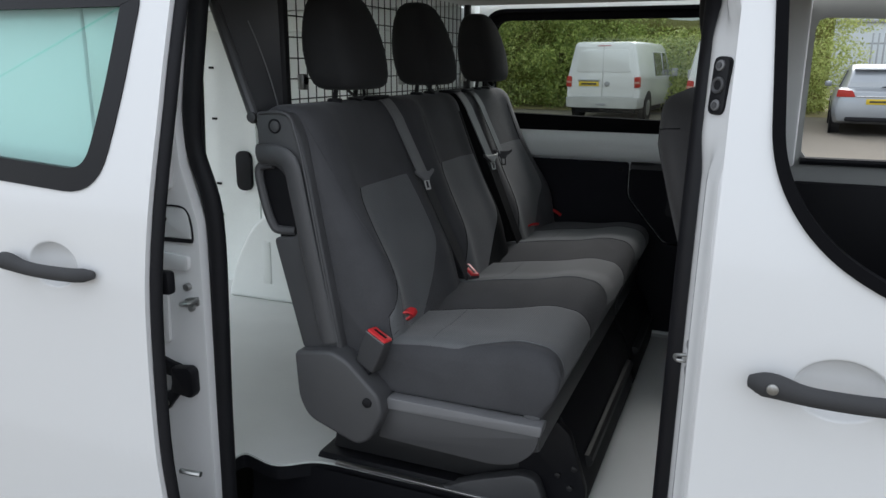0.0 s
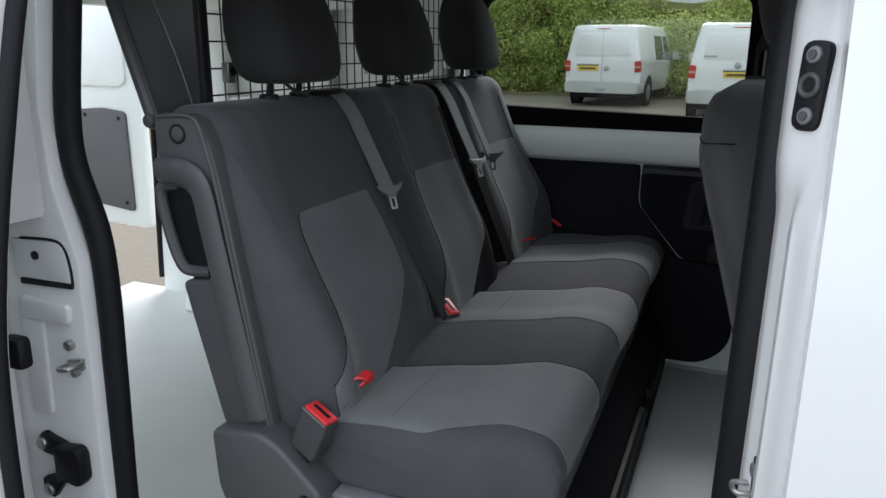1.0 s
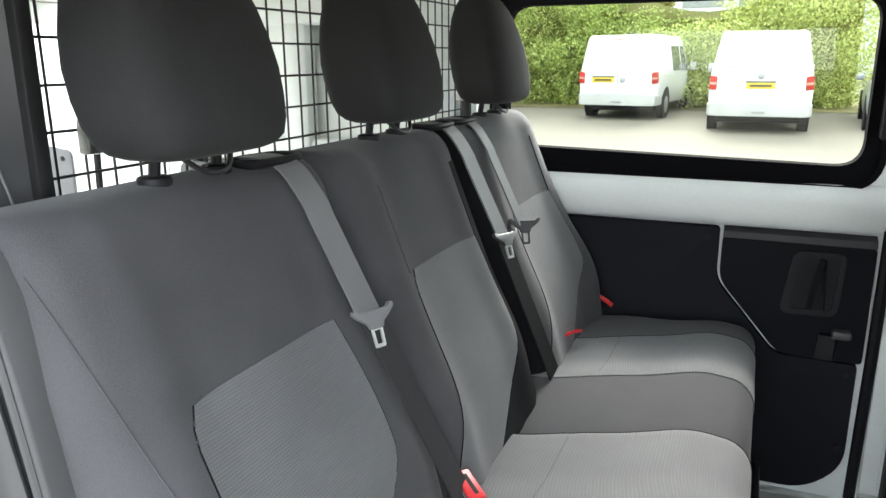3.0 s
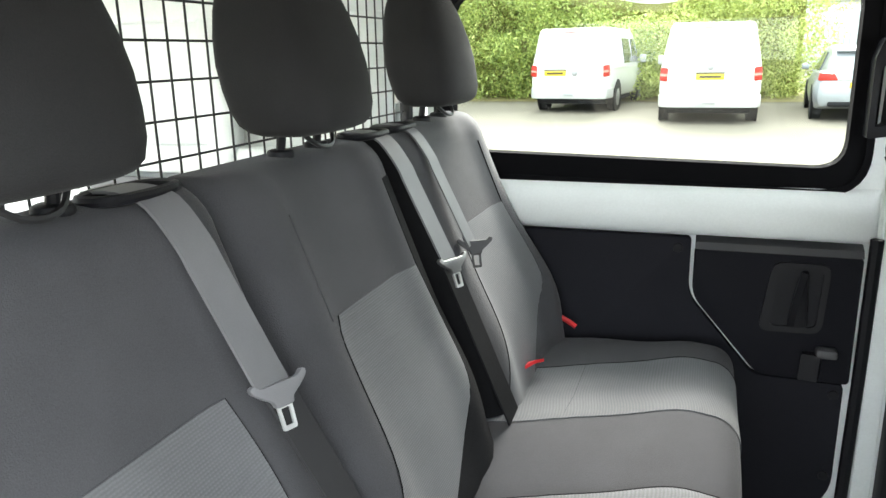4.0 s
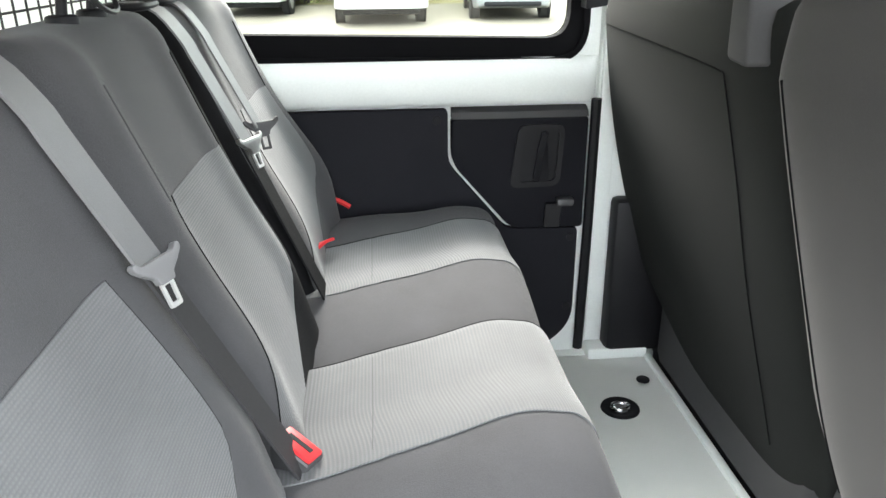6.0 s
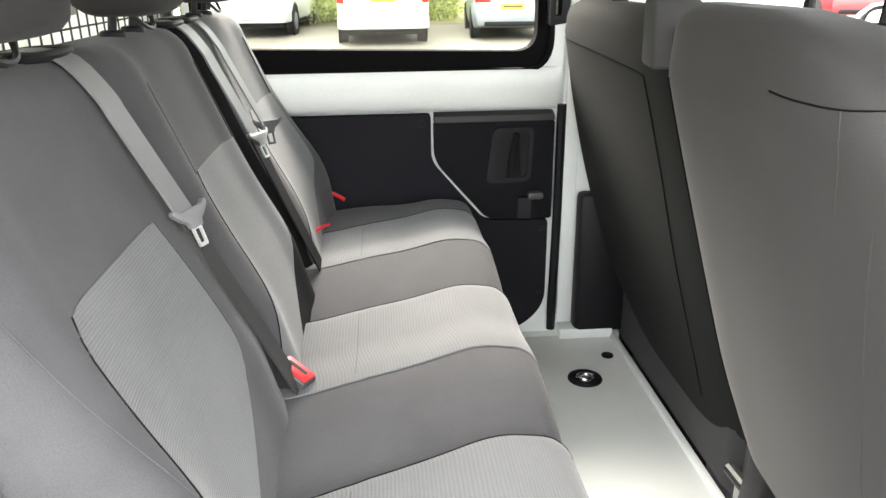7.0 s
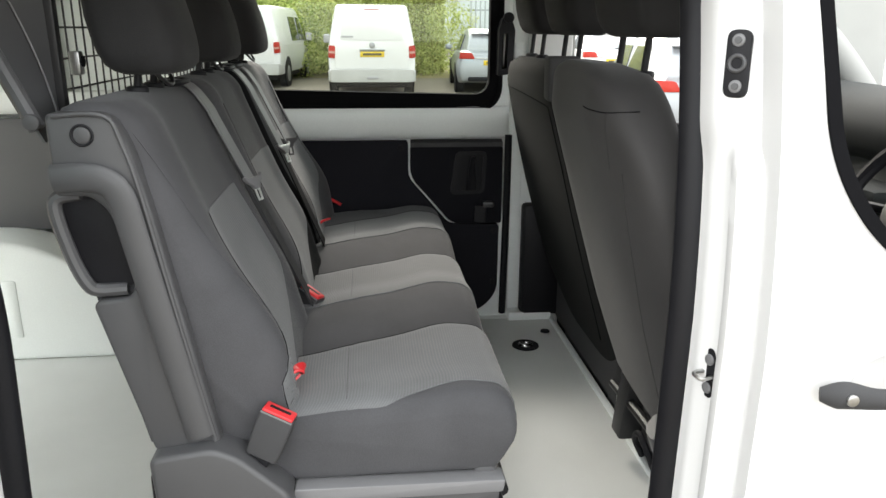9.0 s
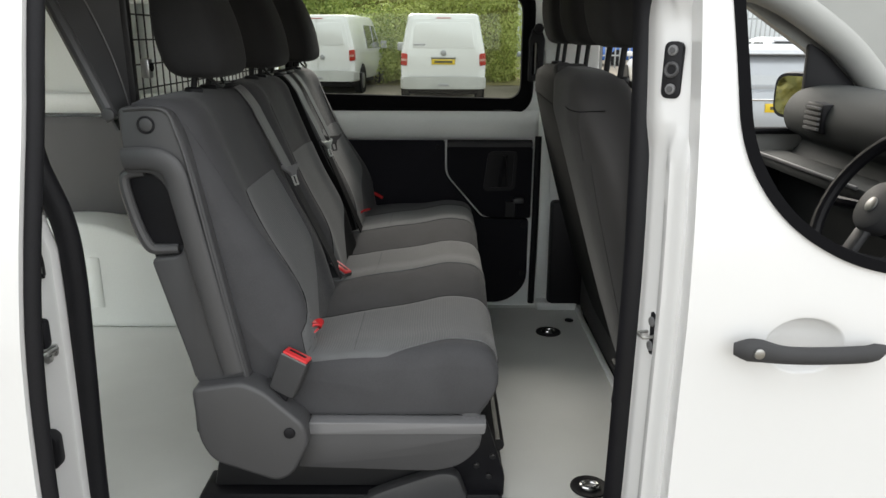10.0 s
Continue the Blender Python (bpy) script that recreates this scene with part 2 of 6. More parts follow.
def disc(center, axis, r, h, n=20, bev=0.0, bm=None):
    bm = bm or bmesh.new()
    rot = Vector((0, 0, 1)).rotation_difference(Vector(axis)).to_matrix().to_4x4()
    bmesh.ops.create_cone(bm, cap_ends=True, segments=n, radius1=r, radius2=r, depth=h, matrix=Matrix.Translation(center) @ rot)
    return bevel(bm, bev, 2)


def superring(cx, cy, cz, rx, ry, n=24, p=3.0):
    """A rounded-square ring in the plane z = cz."""
    out = []
    for i in range(n):
        t = 2 * math.pi * i / n
        c, s = math.cos(t), math.sin(t)
        out.append((cx + rx * math.copysign(abs(c) ** (2 / p), c), cy + ry * math.copysign(abs(s) ** (2 / p), s), cz))
    return out


# ---- the van: shell ----
def near_skin(z):
    """How far the near body side leans in at the height z."""
    t = max(0.0, z - 1.22)
    return 0.05 * t + 0.25 * t * t + 0.06 * max(0.0, 0.85 - z)


def star(poly, c, ang):
    """How far the polygon lies from c in the direction ang."""
    d = Vector((math.cos(ang), math.sin(ang)))
    best = 0.0
    for i in range(len(poly)):
        p, q = Vector(poly[i - 1]) - Vector(c), Vector(poly[i]) - Vector(c)
        e_ = q - p
        den = d.x * e_.y - d.y * e_.x
        if abs(den) < 1e-9:
            continue
        t = (p.x * e_.y - p.y * e_.x) / den
        s = (p.x * d.y - p.y * d.x) / den
        if -1e-6 <= s <= 1 + 1e-6 and t > best:
            best = t
    return best


def pierced(outer, inner, c, yf, thick, n=88, steps=7):
    """A door leaf in x, z with one opening; yf(x, z): its outer face; thick: towards the inside."""
    angs = sorted({2 * math.pi * i / n for i in range(n)} | {math.atan2(p[1] - c[1], p[0] - c[0]) % (2 * math.pi) for p in outer})
    bm = bmesh.new()
    lay = []
    for face in range(2):
        rows = []
        for k in range(steps + 1):
            t = (k / steps) ** 1.5
            row = []
            for an in angs:
                r = star(inner, c, an) * (1 - t) + star(outer, c, an) * t
                x, z = c[0] + r * math.cos(an), c[1] + r * math.sin(an)
                row.append(bm.verts.new((x, yf(x, z) + thick * face, z)))
            rows.append(row)
        lay.append(rows)
    m_ = len(angs)
    for rows in lay:
        for k in range(steps):
            for i in range(m_):
                j = (i + 1) % m_
                bm.faces.new((rows[k][i], rows[k][j], rows[k + 1][j], rows[k + 1][i]))
    for k in (0, steps):
        for i in range(m_):
            j = (i + 1) % m_
            bm.faces.new((lay[0][k][i], lay[0][k][j], lay[1][k][j], lay[1][k][i]))
    return bm


def rect(x0, z0, x1, z1):
    return [(x0, z0), (x1, z0), (x1, z1), (x0, z1)]


def leaf_pane(poly, yf, off, name, material, parent):
    """A window pane that follows the leaf's lean."""
    bm = bmesh.new()
    z0, z1 = min(p[1] for p in poly), max(p[1] for p in poly)
    xm = sum(p[0] for p in poly) / len(poly)
    flat = lambda z: yf(xm, z0) + (yf(xm, z1) - yf(xm, z0)) * (z - z0) / (z1 - z0) + off
    lo = [bm.verts.new((x, flat(z), z)) for x, z in poly]
    hi = [bm.verts.new((x, flat(z) + 0.004, z)) for x, z in poly]
    bm.faces.new(lo)
    bm.faces.new(hi[::-1])
    for i in range(len(poly)):
        bm.faces.new((lo[i - 1], lo[i], hi[i], hi[i - 1]))
    ob = part(name, bm, material, parent, smooth=0)
    ob.visible_shadow = False
    return ob


def grow(poly, c, d):
    """The polygon grown by about d away from c."""
    out = []
    k = len(poly)
    for i in range(k):
        p, q = Vector(poly[i - 1]), Vector(poly[(i + 1) % k])
        t = (q - p)
        nrm = Vector((t.y, -t.x))
        nrm = nrm.normalized() if nrm.length > 1e-9 else Vector((0, 0))
        if nrm.dot(Vector(poly[i]) - Vector(c)) < 0:
            nrm = -nrm
        out.append(tuple(Vector(poly[i]) + nrm * d))
    return out


def seal_band(outer, inner, yf, lo, hi, name, parent, material=None):
    bm = bmesh.new()
    rows = [[bm.verts.new((x, yf(x, z) + w, z)) for x, z in poly] for poly, w in ((outer, lo), (outer, hi), (inner, hi), (inner, lo))]
    k = len(outer)
    for a_ in range(4):
        for i in range(k):
            bm.faces.new((rows[a_][i - 1], rows[a_][i], rows[(a_ + 1) % 4][i], rows[(a_ + 1) % 4][i - 1]))
    return part(name, bm, material or STITCH, parent)


van = thing("crew_van", "white crew van with open side and rear doors, parked on asphalt", "van")

# floor: one sheet from the cab step to the rear sill, cut back at the side step
fl = [(0.162, 0.40), (0.162, 1.73), (-2.60, 1.73), (-2.60, 0.16), (-1.17, 0.16), (-1.17, 0.36), (-1.04, 0.325), (-0.97, 0.39), (-0.9, 0.40)]
fl = round_poly(fl, [0, 0, 0, 0, 0, 0.03, 0.06, 0.05, 0.03], 4)
part("floor_base", prism(fl, "z", 0.555, 0.593), BLACK, van)
part("floor_panel", prism(fl, "z", 0.594, 0.60), FLOOR, van, "pale grey vinyl-covered load floor")
part("floor_lip", box((0.158, 0.40, 0.585), (0.176, 1.72, 0.612), 0.004), WHITE_IN, van)
part("floor_upstand", box((0.0, 1.70, 0.60), (0.165, 1.76, 0.635), 0.008), WHITE_IN, van)
part("sill_strip", prism([(-0.9, 0.395), (-0.905, 0.425), (0.10, 0.42), (0.10, 0.385)], "z", 0.598, 0.607, 0.003), STEEL, van, "bright metal edge strip of the floor")
# side step in black plastic
stp = smooth_line([(0.02, 0.56), (0.05, 0.47), (0.12, 0.44), (0.30, 0.44), (0.37, 0.46), (0.385, 0.585)], 5)
st_bm = loft([[(x, p[0] + (0.03 if x < -1.05 else 0), p[1]) for p in stp] + [(x, p[0], p[1] - 0.02) for p in reversed(stp)] for x in lin(-1.16, 0.1, 12)])
part("side_step", st_bm, BLACK, van, "black plastic entry step")
for i in range(9):
    part("tread_rib", box((-0.95 + i * 0.11, 0.14, 0.44), (-0.93 + i * 0.11, 0.29, 0.449), 0.002), BLACK, van)

# roof and headlining
part("roof", box((-2.52, 0.12, 1.90), (0.62, 1.72, 1.93), 0.01), WHITE, van)
part("headlining", box((-2.5, 0.12, 1.87), (0.6, 1.72, 1.895)), HEADLINE, van)
# lower shell under floor and cab floor
part("cab_floor", box((0.176, 0.10, 0.36), (1.9, 1.75, 0.40)), BLACK, van)
part("floor_riser", box((0.165, 0.10, 0.38), (0.178, 1.75, 0.585)), BLACK, van)
part("underbody", box((-2.5, 0.2, 0.28), (1.9, 1.7, 0.34)), BLACK, van)

# near body side behind the opening: cargo side with the door channel
side = [(-2.52, 0.32), (-1.085, 0.32), (-1.08, 0.80), (-1.075, 1.10), (-1.075, 1.30), (-1.112, 1.43), (-1.118, 1.55), (-1.06, 1.9), (-2.52, 1.9)]
part("body_side", prism(side, "y", 0.135, 0.17, 0.006), WHITE, van)
part("body_side_outer", box((-2.52, 0.04, 0.32), (-1.255, 0.132, 1.9), 0.015), WHITE, van)
part("body_side_outer", box((-1.254, 0.042, 1.375), (-1.12, 0.130, 1.898), 0.012), WHITE, van)
part("cargo_side_lining", box((-2.48, 0.172, 0.6), (-1.11, 0.20, 1.85)), WHITE_IN, van)
part("jamb_return", loft([[(x - 0.004, 0.138, z), (x - 0.003, 0.150, z), (x - 0.012, 0.168, z), (x - 0.03, 0.172, z)] for x, z in ((-1.085, 0.32), (-1.08, 0.8), (-1.075, 1.1), (-1.075, 1.3), (-1.112, 1.43), (-1.118, 1.55), (-1.06, 1.9))]), WHITE, van)
# jamb pressings, door check and catches on the rear jamb
part("jamb_cover", prism(round_poly([(-1.22, 1.262), (-1.093, 1.262), (-1.098, 1.332), (-1.22, 1.330)], [0, 0.004, 0.022, 0]), "y", 0.130, 0.137, 0.002), WHITE, van)
part("jamb_cover_gap", tube(smooth_line([(-1.20, 0.1335, 1.332), (-1.125, 0.1335, 1.335), (-1.10, 0.1335, 1.322), (-1.091, 0.1335, 1.29), (-1.090, 0.1335, 1.258)], 4), 0.0024, 6), RUBBER, van)
part("cover_screw", disc((-1.165, 0.129, 1.305), (0, 1, 0), 0.008, 0.006, 14, 0.002), RUBBER, van)
part("jamb_cover_gap", prism([(-1.21, 1.249), (-1.090, 1.253), (-1.090, 1.261), (-1.21, 1.259)], "y", 0.130, 0.1365), RUBBER, van)
part("jamb_pressing", prism(round_poly([(-1.225, 1.0), (-1.178, 1.0), (-1.170, 1.19), (-1.225, 1.19)], 0.012), "y", 0.128, 0.138, 0.004), WHITE, van)
part("jamb_boss", prism(round_poly([(-1.215, 1.185), (-1.105, 1.185), (-1.10, 1.222), (-1.215, 1.23)], 0.012), "y", 0.124, 0.138, 0.006), WHITE, van)
catch = thing("door_catch", "zinc-plated door catch with hex bolts on the white door jamb", "door catch", (-1.1, 0.135, 1.12))
part("bolt_head", disc((-1.113, 0.130, 1.148), (0, 1, 0), 0.010, 0.014, 6, 0.002), STEEL, catch)
part("catch_plate", prism(round_poly([(-1.122, 1.098), (-1.085, 1.105), (-1.085, 1.127), (-1.122, 1.12)], 0.005), "y", 0.126, 0.135, 0.002), STEEL, catch)
part("striker_loop", tube(smooth_line([(-1.118, 0.128, 1.112), (-1.112, 0.102, 1.114), (-1.09, 0.100, 1.119), (-1.085, 0.128, 1.12)], 4), 0.0045, 8), STEEL, catch)
part("bolt_head", disc((-1.1, 0.124, 1.10), (0, 1, 0), 0.008, 0.012, 6, 0.002), STEEL, catch)
guide = thing("door_guide", "black plastic door guide block bolted to the jamb", "door guide", (-1.12, 0.115, 0.96))
part("guide_block", prism(round_poly([(-1.165, 0.885), (-1.112, 0.878), (-1.100, 0.89), (-1.100, 0.945), (-1.112, 0.957), (-1.165, 0.95)], 0.008), "y", 0.105, 0.134, 0.008), BLACK, guide)
part("guide_plate", prism(round_poly([(-1.222, 0.865), (-1.222, 0.835), (-1.198, 0.826), (-1.18, 0.85), (-1.15, 0.885), (-1.15, 0.95), (-1.18, 0.957), (-1.205, 0.965), (-1.222, 0.945), (-1.21, 0.922), (-1.175, 0.918), (-1.185, 0.88)], 0.006), "y", 0.122, 0.136, 0.003), BLACK, guide)
part("bolt_head", disc((-1.203, 0.119, 0.943), (0, 1, 0), 0.0125, 0.010, 14, 0.003), STEEL, guide)
part("bolt_head", disc((-1.203, 0.119, 0.847), (0, 1, 0), 0.0125, 0.010, 14, 0.003), STEEL, guide)

# rubber seal round the rear side of the opening
sealp = smooth_line([(-1.045, 0.18, 1.88), (-1.078, 0.18, 1.70), (-1.102, 0.178, 1.55), (-1.102, 0.178, 1.46), (-1.068, 0.178, 1.35), (-1.060, 0.178, 1.25), (-1.064, 0.178, 1.10), (-1.070, 0.178, 0.95), (-1.074, 0.178, 0.84), (-1.077, 0.178, 0.70), (-1.08, 0.176, 0.44)], 5)
part("door_seal", tube(sealp, 0.021, 12), RUBBER, van, "black rubber door seal")

# B-pillar: white jamb, black trim column inside, striker plate and latch
def jamb_ring(z):
    """The pillar's section; a slanted flat is pressed in round the striker plate."""
    y = near_skin(z)
    dx = 0.012 * (z - 1.2)
    k = max(0.0, min(1.0, (z - 1.47) / 0.07))
    up_ = max(0.0, min(1.0, (z - 1.69) / 0.06))
    k = k * k * (3 - 2 * k) * (1 - up_ * up_ * (3 - 2 * up_))
    low = [(0.03, 0.035), (0.006, 0.035), (-0.001, 0.044), (-0.0045, 0.056), (-0.0125, 0.064), (-0.0145, 0.078), (-0.0095, 0.088), (-0.0125, 0.10), (-0.021, 0.112), (-0.0245, 0.125), (-0.024, 0.138), (-0.028, 0.15), (0.03, 0.16)]
    top = [(0.04, 0.035), (0.022, 0.046), (0.017, 0.053), (0.012, 0.060), (0.004, 0.067), (-0.002, 0.073), (-0.009, 0.080), (-0.016, 0.087), (-0.022, 0.092), (-0.028, 0.102), (-0.031, 0.112), (-0.033, 0.15), (0.03, 0.16)]
    return [(a[0] + (b[0] - a[0]) * k + dx, y + a[1] + (b[1] - a[1]) * k, z) for a, b in zip(low, top)]


part("pillar_jamb", loft([jamb_ring(z) for z in lin(0.36, 1.9, 90)]), WHITE, van, "white painted door pillar")


def trim_ring(z):
    y = near_skin(z) + 0.148
    dx = 0.012 * (z - 1.2)
    return [(-0.024 + dx, y - 0.006, z), (-0.038 + dx, y - 0.004, z), (-0.050 + dx, y + 0.006, z), (-0.054 + dx, y + 0.02, z), (-0.046 + dx, y + 0.04, z), (0.06 + dx, y + 0.06, z), (0.06 + dx, y + 0.015, z)]


part("pillar_trim", loft([trim_ring(z) for z in lin(0.40, 1.9, 28)]), BLACK, van, "black pillar trim and door seal")


def on_pillar(bm, at, turn, tilt=0.0):
    """Sets a fitting modelled in x, z round the origin onto the pillar, turned towards the opening."""
    bm.transform(pose(*at, -tilt, 0, -turn))
    return bm


plate = thing("striker_plate", "black striker plate with two bolts on the white pillar", "striker plate", (0, 0.15, 1.61))
sp_at = (-0.005, 0.1350, 1.617)
part("plate", on_pillar(prism(round_poly([(-0.015, -0.046), (0.019, -0.046), (0.014, 0.046), (-0.019, 0.046)], 0.013, 6), "y", -0.004, 0.02, 0.003), sp_at, 42, 7), BLACK, plate)
for z in (0.031, -0.031):
    bh = part("bolt_head", on_pillar(disc((-0.065 * z, -0.004, z), (0, 1, 0), 0.009, 0.006, 20, 0.002), sp_at, 42, 7), TRIMP, plate)
    part("bolt_socket", on_pillar(disc((-0.065 * z, -0.0075, z), (0, 1, 0), 0.005, 0.003, 8), sp_at, 42, 7), GREYP, bh)
part("socket_rim", on_pillar(tube([(0.0105 * math.cos(u), -0.005, 0.0105 * math.sin(u)) for u in lin(0, 2 * math.pi * 19 / 20, 20)], 0.0032, 8, True), sp_at, 42, 7), GREYP, plate)
part("socket", on_pillar(disc((0, -0.004, 0), (0, 1, 0), 0.009, 0.002, 18), sp_at, 42, 7), RUBBER, plate)
lt = thing("door_latch", "steel door latch striker on the white pillar", "latch", (-0.015, 0.10, 1.165))
la_at = (-0.011, 0.100, 1.166)
part("latch_plate", on_pillar(prism(round_poly([(-0.008, -0.040), (0.012, -0.040), (0.017, -0.018), (0.017, 0.018), (0.008, 0.040), (-0.006, 0.040), (-0.016, 0.018), (-0.016, -0.018)], 0.009, 5), "y", -0.003, 0.012, 0.002), la_at, 74), RUBBER, lt, "dark steel plate")
part("latch_pin", on_pillar(tube(smooth_line([(-0.009, -0.002, 0.0), (-0.009, -0.022, -0.001), (0.009, -0.022, -0.003), (0.009, -0.002, -0.003)], 5), 0.0032, 8), la_at, 74), STEEL, lt)
part("bolt_head", on_pillar(disc((0.001, -0.003, 0.022), (0, 1, 0), 0.009, 0.006, 16, 0.002), la_at, 74), TRIMP, lt)
part("bolt_head", on_pillar(disc((0.001, -0.003, -0.024), (0, 1, 0), 0.009, 0.006, 16, 0.002), la_at, 74), TRIMP, lt)

# far side: B-pillar, front wall strip and cargo wall
part("far_pillar", box((-0.004, 1.765, 0.36), (0.15, 1.83, 1.9), 0.01), WHITE_IN, van)
part("far_pillar_strip", box((0.002, 1.752, 0.60), (0.042, 1.767, 1.62), 0.004), WHITE_IN, van)
part("far_pillar_trim", box((0.046, 1.70, 0.62), (0.20, 1.764, 1.05), 0.015), BLACK, van)
part("far_pillar_upper_trim", box((0.05, 1.71, 1.30), (0.20, 1.764, 1.88), 0.015), HEADLINE, van)
part("far_sill", box((-1.1, 1.735, 0.52), (0.2, 1.80, 0.60), 0.008), WHITE_IN, van)
wall = bmesh.new()
for x0, x1, z0, z1 in ((-2.36, -1.02, 0.56, 1.90),):
    box((x0, 1.765, z0), (x1, 1.83, z1), 0.0, bm=wall)
part("cargo_far_wall", wall, WHITE_IN, van)
for x in (-1.12, -1.56, -2.02):
    part("wall_rib", box((x - 0.045, 1.70, 0.60), (x + 0.045, 1.764, 1.86), 0.02), WHITE_IN, van)
part("wall_rail", box((-2.12, 1.712, 1.38), (-1.05, 1.766, 1.46), 0.018), WHITE_IN, van)
part("wall_rail", box((-2.30, 1.692, 1.78), (-1.05, 1.766, 1.87), 0.018), WHITE_IN, van)
part("wall_lining", prism(round_poly([(-2.00, 0.98), (-1.2, 1.02), (-1.2, 1.375), (-2.00, 1.375)], 0.04), "y", 1.685, 1.697, 0.003), PLYGREY, van, "grey lining panel in the load space")
arch = smooth_line([(-2.12, 0.60), (-2.06, 0.78), (-1.94, 0.965), (-1.8, 1.01), (-1.58, 0.985), (-1.40, 0.86), (-1.35, 0.60)], 5)
part("wheel_arch", prism([(p.x, p.y) for p in arch], "y", 1.50, 1.70, 0.03, 3), WHITE_IN, van, "white wheel arch in the load space")
for i in range(2):
    part("arch_rib", box((-1.92 + i * 0.22, 1.495, 0.68), (-1.87 + i * 0.22, 1.515, 0.88), 0.009), WHITE_IN, van)
for x, z in ((-2.334, 1.827), (-2.334, 1.775), (-2.2, 1.81), (-2.283, 1.592)):
    part("slot", box((x - 0.008, 1.706, z), (x + 0.008, 1.72, z + 0.007)), RUBBER, van)
part("rear_header", box((-2.52, 0.15, 1.80), (-2.46, 1.75, 1.87), 0.01), WHITE_IN, van)
part("rear_pillar", loft([[(-2.36 + 0.05 * (z - 1.2), 1.70, z), (-2.30 + 0.05 * (z - 1.2), 1.695, z), (-2.26 + 0.05 * (z - 1.2), 1.70, z), (-2.20, 1.715, z), (-2.08, 1.72, z), (-2.08, 1.77, z), (-2.38 + 0.05 * (z - 1.2), 1.77, z)] for z in lin(0.56, 1.88, 12)]), WHITE_IN, van, "white curved inner panel of the rear pillar")
part("pillar_opening", prism(round_poly(rect(-2.190, 1.058, -2.105, 1.245), 0.04, 8), "y", 1.700, 1.73, 0.003), RUBBER, van, "dark oval opening")
part("rear_pillar", box((-2.53, 0.10, 0.56), (-2.42, 0.24, 1.88), 0.02), WHITE_IN, van)
part("rear_seal", tube([(-2.40, 1.70, 0.66), (-2.375, 1.70, 1.2), (-2.345, 1.70, 1.85)], 0.012, 8), RUBBER, van)
for z in (0.93, 1.08, 1.387, 1.62):
    part("slot", box((-2.30, 1.690, z), (-2.275, 1.70, z + 0.010)), RUBBER, van)
part("floor_plug", disc((-2.47, 1.32, 0.602), (0, 0, 1), 0.02, 0.008, 16, 0.002), RUBBER, van)

# windscreen side of the cab: near upper rail, far door inside, windscreen
part("near_roof_rail", loft([[(x, 0.125, 1.80), (x, 0.20, 1.80), (x, 0.22, 1.86), (x, 0.15, 1.9), (x, 0.115, 1.88)] for x in lin(-1.05, 0.05, 6)]), WHITE, van)
part("near_seal_top", tube([(-1.09, 0.185, 1.83), (-0.5, 0.17, 1.835), (0.0, 0.17, 1.83)], 0.018, 10), RUBBER, van)

# ---- near sliding door, slid back ----
sd = thing("sliding_door", "white sliding side door slid fully back along the van", "van door", (-1.4, -0.06, 0.6))


def dish(x, z, cx, cz, rx, rz):
    """The well behind a finger cup in a door skin."""
    return 0.036 if ((x - cx) / (rx + 0.004)) ** 2 + ((z - cz) / (rz + 0.004)) ** 2 < 1 else 0.0


def finger_cup(parent, base, cx, cz, rx, rz):
    """The smooth dished cup behind a door handle, let into the door skin."""
    rings = []
    for grow_, k, d in ((0.034, 1, -0.0004), (0.004, 1, -0.0008), (0.001, 1, -0.0002), (0, 0.99, 0.0025), (0, 0.95, 0.009), (0, 0.88, 0.015), (0, 0.76, 0.0205), (0, 0.6, 0.0245), (0, 0.4, 0.0275), (0, 0.2, 0.029), (0, 0.002, 0.0293)):
        ring = []
        for u in lin(0, 2 * math.pi * 71 / 72, 72):
            x, z = cx + (rx * k + grow_) * math.cos(u), cz + (rz * k + grow_) * math.sin(u)
            ring.append((x, base + near_skin(z) + d, z))
        rings.append(ring)
    return part("finger_cup", loft(rings, caps=False), WHITE, parent, "white finger cup behind the handle", 60)


sd_y = lambda x, z: -0.10 + near_skin(z) + dish(x, z, -1.252, 1.244, 0.066, 0.046)
sd_front = [(p.x, p.y) for p in smooth_line([(-1.010, 0.36, 0), (-1.022, 0.76, 0), (-1.024, 0.93, 0), (-1.018, 1.12, 0), (-1.004, 1.30, 0), (-0.984, 1.52, 0), (-0.980, 1.65, 0), (-0.980, 1.75, 0), (-0.984, 1.86, 0)], 3)]
sd_out = [(p[0], p[1]) for p in sd_front] + [(-1.95, 1.86), (-1.95, 0.36)]
sd_win = round_poly([(-1.80, 1.43), (-1.125, 1.392), (-1.068, 1.58), (-1.047, 1.80), (-1.80, 1.80)], [0.06, 0.09, 0.3, 0.06, 0.06], 7)
part("door_skin", pierced(sd_out, sd_win, (-1.4, 1.6), sd_y, 0.045, 300, 60), WHITE, sd)
sd_glass = grow(sd_win, (-1.4, 1.6), -0.047)
seal_band(sd_win, sd_glass, sd_y, -0.003, 0.012, "window_surround", sd, BLACK)
leaf_pane(sd_glass, sd_y, 0.0, "window_pane", TINT, sd)
part("door_edge_seal", tube([(p[0] + 0.008, -0.078 + near_skin(p[1]), p[1]) for p in sd_front], 0.0125, 12, up=(0, 1, 0)), RUBBER, sd, "black rubber edge of the sliding door")
part("edge_bumper", box((-1.045, -0.045, 1.19), (-1.004, -0.02, 1.24), 0.008), BLACK, sd)
part("edge_pin", tube([(-1.01, -0.05, 0.80), (-0.96, -0.045, 0.80)], 0.006, 8), STEEL, sd)


